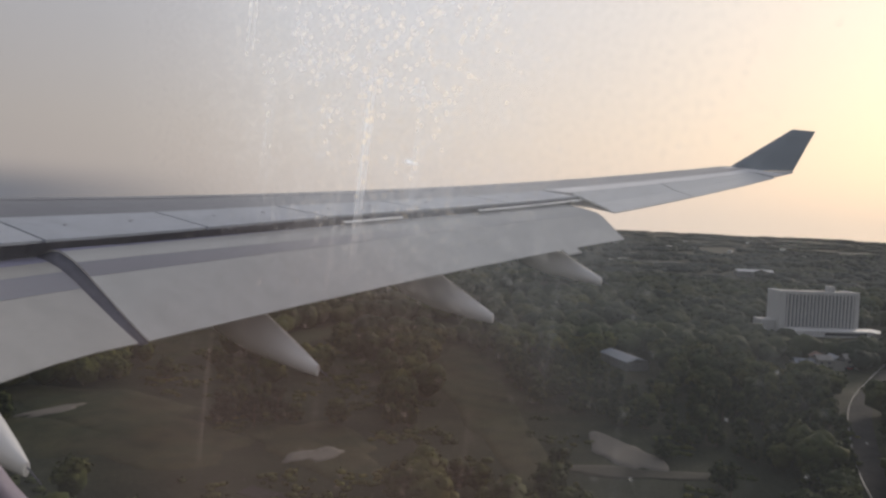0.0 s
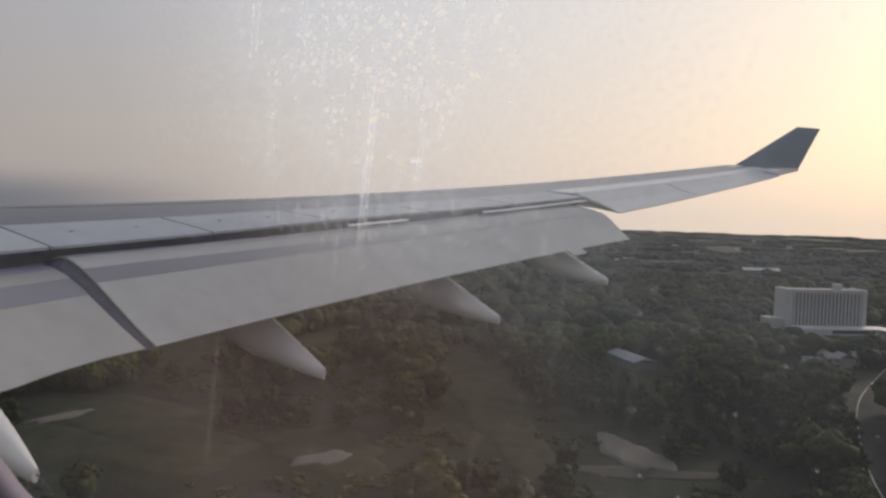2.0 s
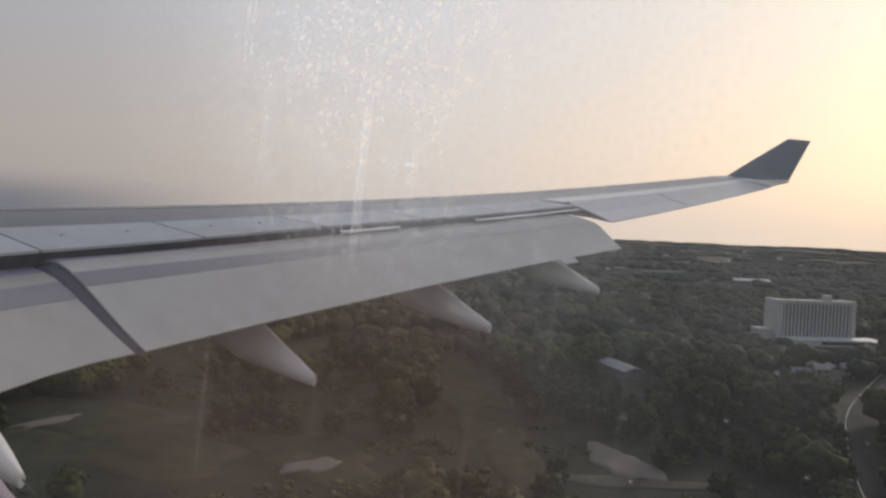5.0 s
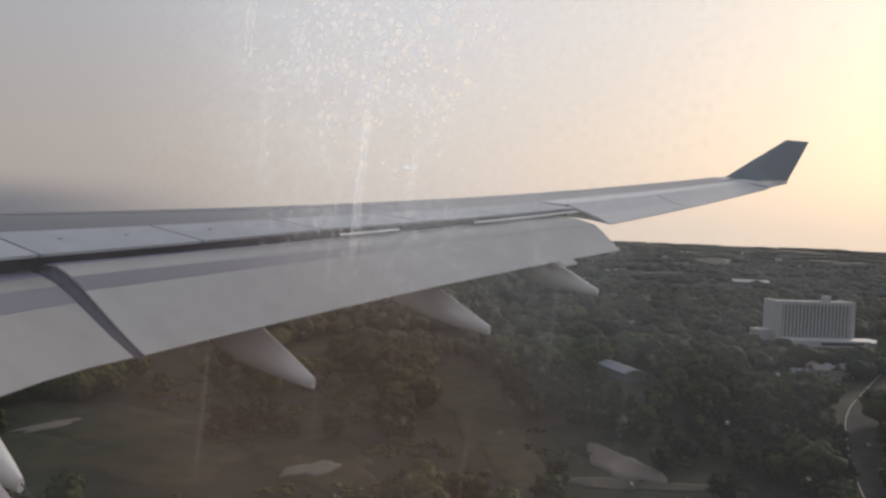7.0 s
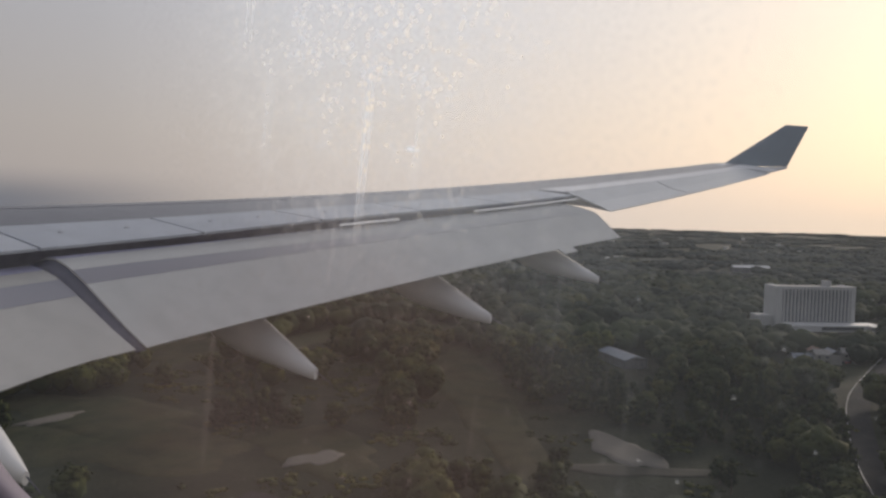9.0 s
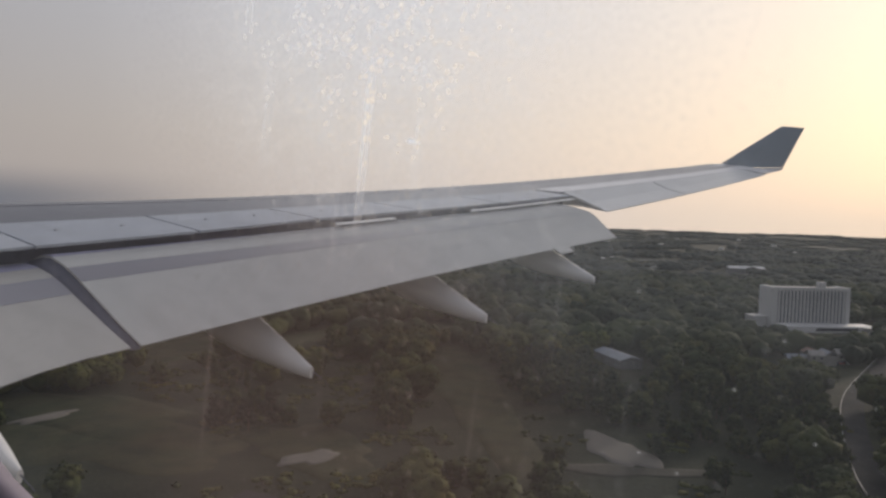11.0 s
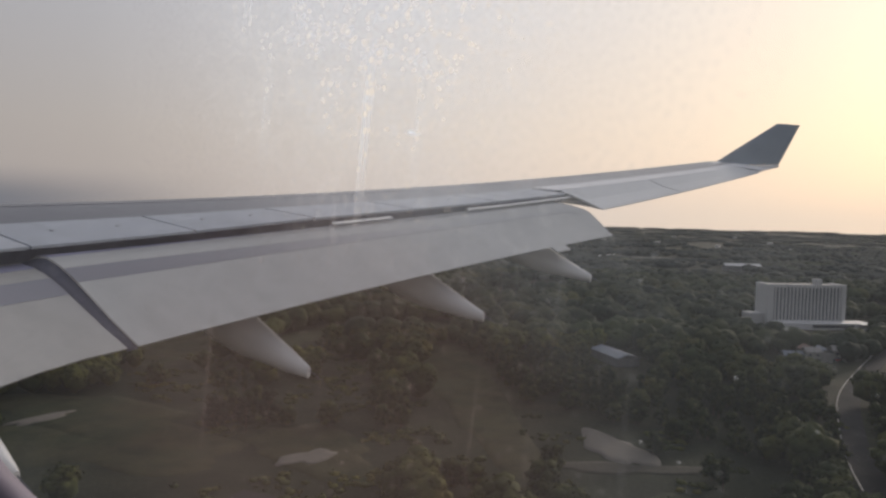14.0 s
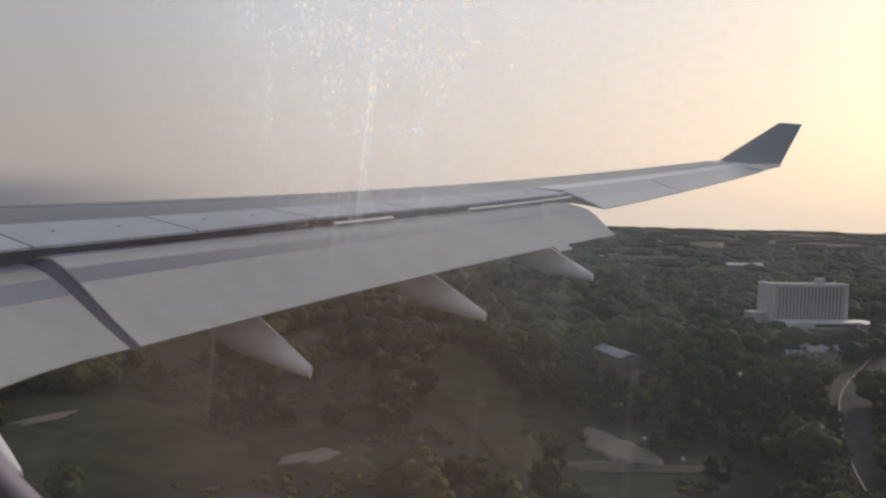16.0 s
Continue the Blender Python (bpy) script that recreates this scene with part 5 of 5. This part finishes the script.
first_bus = make_bus(pose(285.0, 145.6, 0.115, 0, 0, -22), "grey coach with a white roof on the yard")
for x, y, a in ((288.6, 144.2, -22), (296.4, 137.6, -30), (300.0, 136.0, -30), (286.8, 123.6, -26)):
    copy_thing(first_bus, pose(x, y, 0.115, 0, 0, a))


def make_container(m, mat, label):
    c = thing("container", m, label, "container", "containers by the yard")
    part("box_body", boxed(-1.22, -3.0, 0.1, 1.22, 3.0, 2.6, 0.03), mat, c)
    part("roof", boxed(-1.24, -3.02, 2.6, 1.24, 3.02, 2.68), roof_sheet, c)
    for y in (-0.6, 0.6):
        part("door_bar", boxed(-1.22 + (y + 0.6) * 1.2, -3.08, 0.2, -1.14 + (y + 0.6) * 1.2, -3.0, 2.5), rail_metal, c)
    part("skid", boxed(-1.1, -2.9, -0.05, 1.1, 2.9, 0.12), dark_band, c)


rc = random.Random(17)
for i in range(16):
    x, y = 407 + (i % 4) * 8.5 + rc.uniform(-1.5, 1.5), 155 - (i // 4) * 9 - (i % 4) * 4 + rc.uniform(-1.5, 1.5)
    if (x - 411) ** 2 + (y - 122) ** 2 < 150 or (x - 430) ** 2 + (y - 136) ** 2 < 110:
        continue
    make_container(pose(x, y, 0.06, 0, 0, rc.uniform(-40, -15) + (90 if i % 3 == 0 else 0)), rc.choice((container_blue, container_rust, shed_wall)),
                   "steel storage container with a pale roof")


def make_truck(m, label):
    t = thing("truck", m, label, "truck", "vehicles on the highway")
    part("box_body", boxed(-1.2, -4.2, 0.9, 1.2, 2.0, 3.5, 0.06), truck_white, t, "pale box body")
    part("cab", boxed(-1.1, 2.2, 0.5, 1.1, 4.0, 2.8, 0.2), truck_white, t)
    part("windscreen", boxed(-0.95, 3.98, 1.6, 0.95, 4.03, 2.5), window_dark, t)
    part("chassis", boxed(-0.9, -4.0, 0.55, 0.9, 2.4, 0.92), dark_band, t)
    for x in (-1.0, 1.0):
        for y in (-2.8, 2.9):
            share("wheel", bus_wheel, t, Matrix.Translation((x, y, 0)))
    return t


def on_line(key, x, side):
    l = LINES[key][0]
    k = min(range(len(l) - 1), key=lambda i: abs(l[i].x - x))
    d = (l[k + 1] - l[k]).normalized()
    return pose(l[k].x - d.y * side, l[k].y + d.x * side, 0.37, 0, 0, math.degrees(math.atan2(-d.x, d.y)))


first_truck = make_truck(on_line("highway", 344, -3.4), "pale box truck driving on the highway")
copy_thing(first_truck, on_line("highway", 213, -3.4))
copy_thing(first_truck, on_line("lower_road", 252, 3.0))
for x, s in ((262, 3.4), (226, -3.4), (318, -3.4), (372, 3.4), (180, -3.2), (410, 3.4)):
    c = copy_thing(first_car, on_line("highway", x, s))
    tagged(c, "car driving on the grey highway", "car", "vehicles on the highway")
for x, s in ((190, 3), (150, -3)):
    c = copy_thing(first_car, on_line("lower_road", x, s))
    tagged(c, "car on the lower road", "car", "vehicles on the highway")

# ---- trees ----
def ico(sub):
    bm = bmesh.new()
    bmesh.ops.create_icosphere(bm, subdivisions=sub, radius=1)
    v = np.array([q.co[:] for q in bm.verts])
    f = np.array([[q.index for q in t.verts] for t in bm.faces])
    bm.free()
    return v, f


ICO1, ICO2 = ico(1), ico(2)
rs_ = np.random.RandomState(11)


def lumps(centres, radii, base, rough=0.28):
    """Many uneven lumps of leaves as one set of corners and triangles."""
    bv, bf = base
    n, k = len(centres), len(bv)
    jit = 1 + rough * rs_.uniform(-1, 1, (n, k, 1))
    spin = rs_.uniform(0, 2 * math.pi, n)
    c, s = np.cos(spin)[:, None], np.sin(spin)[:, None]
    x, y = bv[None, :, 0] * c - bv[None, :, 1] * s, bv[None, :, 0] * s + bv[None, :, 1] * c
    p = np.stack([x, y, np.broadcast_to(bv[None, :, 2], x.shape)], -1) * jit * radii[:, None, :] + centres[:, None, :]
    f = bf[None] + (np.arange(n) * k)[:, None, None]
    return p.reshape(-1, 3), f.reshape(-1, 3)


def leaves(points, ways, size):
    """A ragged coat of leaf sprays: small bent triangles pairs standing off the crown."""
    n = len(points)
    r = rs_.normal(size=(n, 3))
    t = np.cross(ways, r)
    t /= np.linalg.norm(t, axis=1)[:, None] + 1e-9
    u = np.cross(ways, t)
    w = size * rs_.uniform(0.6, 1.3, (n, 1))
    a = points - t * w
    b = points + ways * w * 0.9 + u * w * 0.5
    c = points + t * w
    d = points - ways * w * 0.3 - u * w * 0.7
    v = np.stack([a, b, c, d], 1).reshape(-1, 3)
    i = (np.arange(n) * 4)[:, None]
    return v, np.concatenate([i + [[0, 1, 2]], i + [[0, 2, 3]]], 0)


def crown_mesh(h, w, conical, seed, mat):
    rs_.seed(seed)
    n = 22
    a, t = rs_.uniform(0, 2 * math.pi, n), rs_.uniform(0.22, 1.0, n)
    reach = w * (np.sqrt(np.clip(1 - (t - 0.45) ** 2 / 0.36, 0.02, 1)) if not conical else (1.08 - t)) * rs_.uniform(0.35, 0.8, n)
    cen = np.stack([reach * np.cos(a), reach * np.sin(a), h * t * 0.93], 1)
    rad = (w * rs_.uniform(0.28, 0.48, (n, 1)) * (1 if not conical else 0.8)) * np.array([[1, 1, 0.8]])
    v1, f1 = lumps(cen, rad, ICO1, 0.3)
    pick = rs_.randint(0, len(v1), 900)
    ways = v1[pick] - cen[pick // len(ICO1[0])]
    ways /= np.linalg.norm(ways, axis=1)[:, None] + 1e-9
    v2, f2 = leaves(v1[pick] + rs_.normal(size=(900, 3)) * 0.25, ways, 0.42)
    return from_arrays("crown", np.concatenate([v1, v2]), np.concatenate([f1, f2 + len(v1)]), mat, False)


def trunk_mesh(h, seed):
    r = random.Random(seed)
    bm = bmesh.new()
    lean = Vector((r.uniform(-0.4, 0.4), r.uniform(-0.4, 0.4), 0))
    loft([[Vector((q * math.cos(2 * math.pi * i / 8), q * math.sin(2 * math.pi * i / 8), z)) + lean * (z / h) for i in range(8)] for q, z in ((0.42, -0.6), (0.30, 0.4), (0.24, h * 0.4), (0.10, h * 0.85))], bm=bm)
    for k in range(5):
        z0 = h * r.uniform(0.28, 0.6)
        a = r.uniform(0, 6.28)
        s, e = lean * (z0 / h) + Vector((0, 0, z0)), Vector((2.6 * math.cos(a), 2.6 * math.sin(a), z0 + h * 0.18))
        loft([[s + Vector((0.10, 0, 0)), s + Vector((0, 0.1, 0.05)), s + Vector((-0.08, -0.06, 0))], [e + Vector((0.03, 0, 0)), e + Vector((0, 0.03, 0)), e + Vector((-0.03, -0.02, 0))]], bm=bm)
    me = bpy.data.meshes.new("trunk")
    bm.to_mesh(me)
    bm.free()
    me.materials.append(bark)
    return me


KINDS = []
for i, (h, w, con, lab) in enumerate(((11, 4.6, False, "broad dark green leafy tree"), (13, 4.8, False, "tall full-crowned green tree"), (9, 3.9, False, "round olive green tree"),
                                      (14, 3.2, True, "tall narrow dark conifer"), (10, 5.2, False, "wide spreading yellow-green tree"))):
    KINDS.append((crown_mesh(h, w, con, 30 + i, crown_leaf), trunk_mesh(h, 50 + i), lab, w))
DARK = [(crown_mesh(h, w, con, 70 + i, evergreen_leaf), trunk_mesh(h, 80 + i), lab, w) for i, (h, w, con, lab) in enumerate((
    (13, 5.0, False, "broad very dark evergreen tree"), (12, 4.4, False, "full dark evergreen tree on the knoll"), (15, 3.8, True, "tall dark narrow cedar")))]


def scatter(r0, r1, gap, a0, a1, seed):
    """Uneven spots between two distances and two bearings, where trees may stand."""
    rr = np.random.RandomState(seed)
    n = int((a1 - a0) / 2 * (r1 * r1 - r0 * r0) / gap ** 2)
    r, a = np.sqrt(rr.uniform(r0 * r0, r1 * r1, n)), rr.uniform(a0, a1, n)
    x, y = r * np.sin(a), EYE_Y + r * np.cos(a)
    ok = ~open_land(x, y)
    return x[ok], y[ok], rr


A0, A1 = radians(14), radians(112)
# single trees round the yard, the roads and the hotels
x, y, rr = scatter(170, 440, 8.8, A0, radians(150), 3)
edge = np.zeros(len(x))
for (cx, cy), rad in (((275, 190), 90), ((340, 180), 60), ((290, 130), 50), ((240, 400), 120), ((200, 500), 110), ((310, 335), 90), ((330, 440), 90)):
    edge = np.maximum(edge, 1 - np.hypot(x - cx, y - cy) / rad)
order = np.argsort(-edge + rr.uniform(0, 0.25, len(x)))[:280]
single = set(order.tolist())
for i in order:
    copse = ((x[i] - 276) / 66) ** 2 + ((y[i] - 204) / 38) ** 2 < 1
    crown, trunk, lab, w = DARK[rr.randint(3)] if copse else KINDS[rr.randint(len(KINDS))]
    k = rr.uniform(0.95, 1.3) if copse else rr.uniform(0.6, 1.05)
    t = thing("tree", pose(float(x[i]), float(y[i]), float(land(x[i], y[i])), 0, 0, rr.uniform(0, 360)) @ Matrix.Diagonal((k, k, k * rr.uniform(0.85, 1.1), 1)), lab, "tree", "trees round the yard and roads")
    share("trunk", trunk, t, Matrix.Identity(4))
    share("crown", crown, t, Matrix.Identity(4))


# clumps of trees between the fairways
for cx, cy, wide, many, kinds in ((198, 518, 9, 8, DARK), (290, 512, 16, 9, KINDS), (338, 560, 18, 9, KINDS), (232, 470, 10, 5, KINDS), (150, 588, 12, 6, KINDS), (246, 576, 14, 6, KINDS)):
    for i in range(many):
        crown, trunk, lab, w = kinds[rr.randint(len(kinds))]
        px, py, k = cx + rr.normal() * wide * 0.6, cy + rr.normal() * wide * 0.6, rr.uniform(0.5, 0.95)
        t = thing("tree", pose(px, py, float(land(px, py)), 0, 0, rr.uniform(0, 360)) @ Matrix.Diagonal((k, k, k, 1)), lab.replace(" on the knoll", ""), "tree", "trees between the fairways")
        share("trunk", trunk, t, Matrix.Identity(4))
        share("crown", crown, t, Matrix.Identity(4))

# small trees on islands and along the edge of the yard
for px, py in ((333, 147.5), (336, 144), (330, 142.5), (339.5, 140), (352, 149), (308, 150.5), (311, 146), (306, 128), (334, 128), (338, 113), (352, 108), (349, 112), (376, 106), (381, 102), (308, 160.5),
               (320, 166.5), (329, 168.5), (291, 155), (282, 132), (284, 117), (313, 93), (330, 93), (344, 96), (396, 128), (394, 103)):
    crown, trunk, lab, w = KINDS[rr.randint(len(KINDS))]
    k = rr.uniform(0.3, 0.55)
    t = thing("tree", pose(px, py, 0.1, 0, 0, rr.uniform(0, 360)) @ Matrix.Diagonal((k, k, k, 1)), lab, "tree", "trees round the yard and roads")
    share("trunk", trunk, t, Matrix.Identity(4))
    share("crown", crown, t, Matrix.Identity(4))


def woodland(name, spots, wide, tall, per, base, bough, label, mat=None, sprays=0):
    """A closed wood: each tree a rounded dome down to the ground with smaller boughs bulging from it."""
    x, y, rr = spots
    n = len(x)
    k = rr.uniform(0.7, 1.3, n)
    g = land(x, y)
    dome = np.stack([x, y, g + tall * k * 0.5], 1)
    size = np.stack([wide * k * rr.uniform(0.85, 1.15, n), wide * k * rr.uniform(0.85, 1.15, n), tall * k * rr.uniform(0.42, 0.56, n)], 1)
    v, f = lumps(dome, size, base, 0.14)
    if per:
        a, up = rr.uniform(0, 2 * math.pi, (n, per)), rr.uniform(0.05, 0.95, (n, per))
        out = np.sqrt(1 - up * up) * 0.8
        way = np.stack([out * np.cos(a), out * np.sin(a), up * 0.8], -1)
        cen = (dome[:, None] + way * size[:, None]).reshape(-1, 3)
        rad = np.repeat(size[:, :1], per, 0) * rr.uniform(0.3, 0.52, (n * per, 1)) * np.array([[1, 1, min(0.8, 0.5 * tall / wide)]])
        v2, f2 = lumps(cen, rad, bough, 0.16)
        v, f = np.concatenate([v, v2]), np.concatenate([f, f2 + len(v)])
        if sprays:
            pick = rr.randint(0, len(v2), n * sprays)
            ways = v2[pick] - cen[pick // len(bough[0])]
            ways /= np.linalg.norm(ways, axis=1)[:, None] + 1e-9
            v3, f3 = leaves(v2[pick] + rr.normal(size=(len(pick), 3)) * 0.35, ways, 0.75)
            v, f = np.concatenate([v, v3]), np.concatenate([f, f3 + len(v)])
    return tagged(new(name, from_arrays(name, v, f, mat or wood_leaf, True)), label, "woodland", kind="stuff")


rest = np.array([i not in single for i in range(len(x))])
woodland("woodland", (x[rest], y[rest], rr), 5.0, 11.5, 15, ICO1, ICO1, "dense dark green and olive mixed woodland near the roads", None, 170)
woodland("woodland", scatter(440, 950, 11, A0, radians(135), 4), 6.4, 12, 5, ICO2, ICO1, "dense dark mixed woodland in the middle distance", mid_haze_leaf)
woodland("woodland", scatter(950, 2300, 19, A0, A1, 5), 11.5, 9, 2, ICO1, ICO1, "distant woodland in dark rolling clumps of haze-toned leaves", far_haze_leaf)
woodland("woodland", scatter(2300, 4880, 75, A0, A1, 6), 50, 6, 1, ICO1, ICO1, "far woodland fading to the horizon by its haze-toned leaves", far_haze_leaf)

# low scrub on the verges and in the open
def scrub(r0, r1, gap, seed):
    rr = np.random.RandomState(seed)
    n = int((A1 - A0) / 2 * (r1 * r1 - r0 * r0) / gap ** 2)
    r, a = np.sqrt(rr.uniform(r0 * r0, r1 * r1, n)), rr.uniform(A0, A1, n)
    x, y = r * np.sin(a), EYE_Y + r * np.cos(a)
    ok = open_land(x, y) & ~kept_free(x, y) & (fbm(x / 14, y / 14, 2) > 0.47)
    x, y = x[ok], y[ok]
    x, y = np.repeat(x, 5) + rr.normal(size=len(x) * 5) * 2.6, np.repeat(y, 5) + rr.normal(size=len(x) * 5) * 2.6
    k = rr.uniform(0.35, 1.2, (len(x), 1))
    cen = np.stack([x, y, land(x, y) + 0.15 * k[:, 0]], 1)
    v, f = lumps(cen, k * np.array([[1.7, 1.7, 0.75]]), ICO1, 0.3)
    pick = rr.randint(0, len(v), len(x) * 9)
    ways = v[pick] - cen[pick // len(ICO1[0])]
    ways /= np.linalg.norm(ways, axis=1)[:, None] + 1e-9
    v2, f2 = leaves(v[pick], ways, 0.5)
    v, f = np.concatenate([v, v2]), np.concatenate([f, f2 + len(v)])
    return tagged(new("scrub", from_arrays("scrub", v, f, wood_leaf, True)), "low dull green scrub on open verges", "scrub", kind="stuff")


scrub(160, 620, 8.0, 31)

# far roofs between the woods
rr = np.random.RandomState(21)
bm = bmesh.new()
for i in range(34):
    r, a = rr.uniform(1300, 3600), rr.uniform(radians(40), A1)
    px, py = r * math.sin(a), r * math.cos(a)
    z = float(land(px, py))
    w, d, h = rr.uniform(8, 26), rr.uniform(8, 16), rr.uniform(7, 13)
    box(bm, px - w / 2, py - d / 2, z - 2, px + w / 2, py + d / 2, z + h)
tagged(part("distant_town", bm, pale_concrete), "scattered pale far buildings among the woods", "town", kind="stuff")
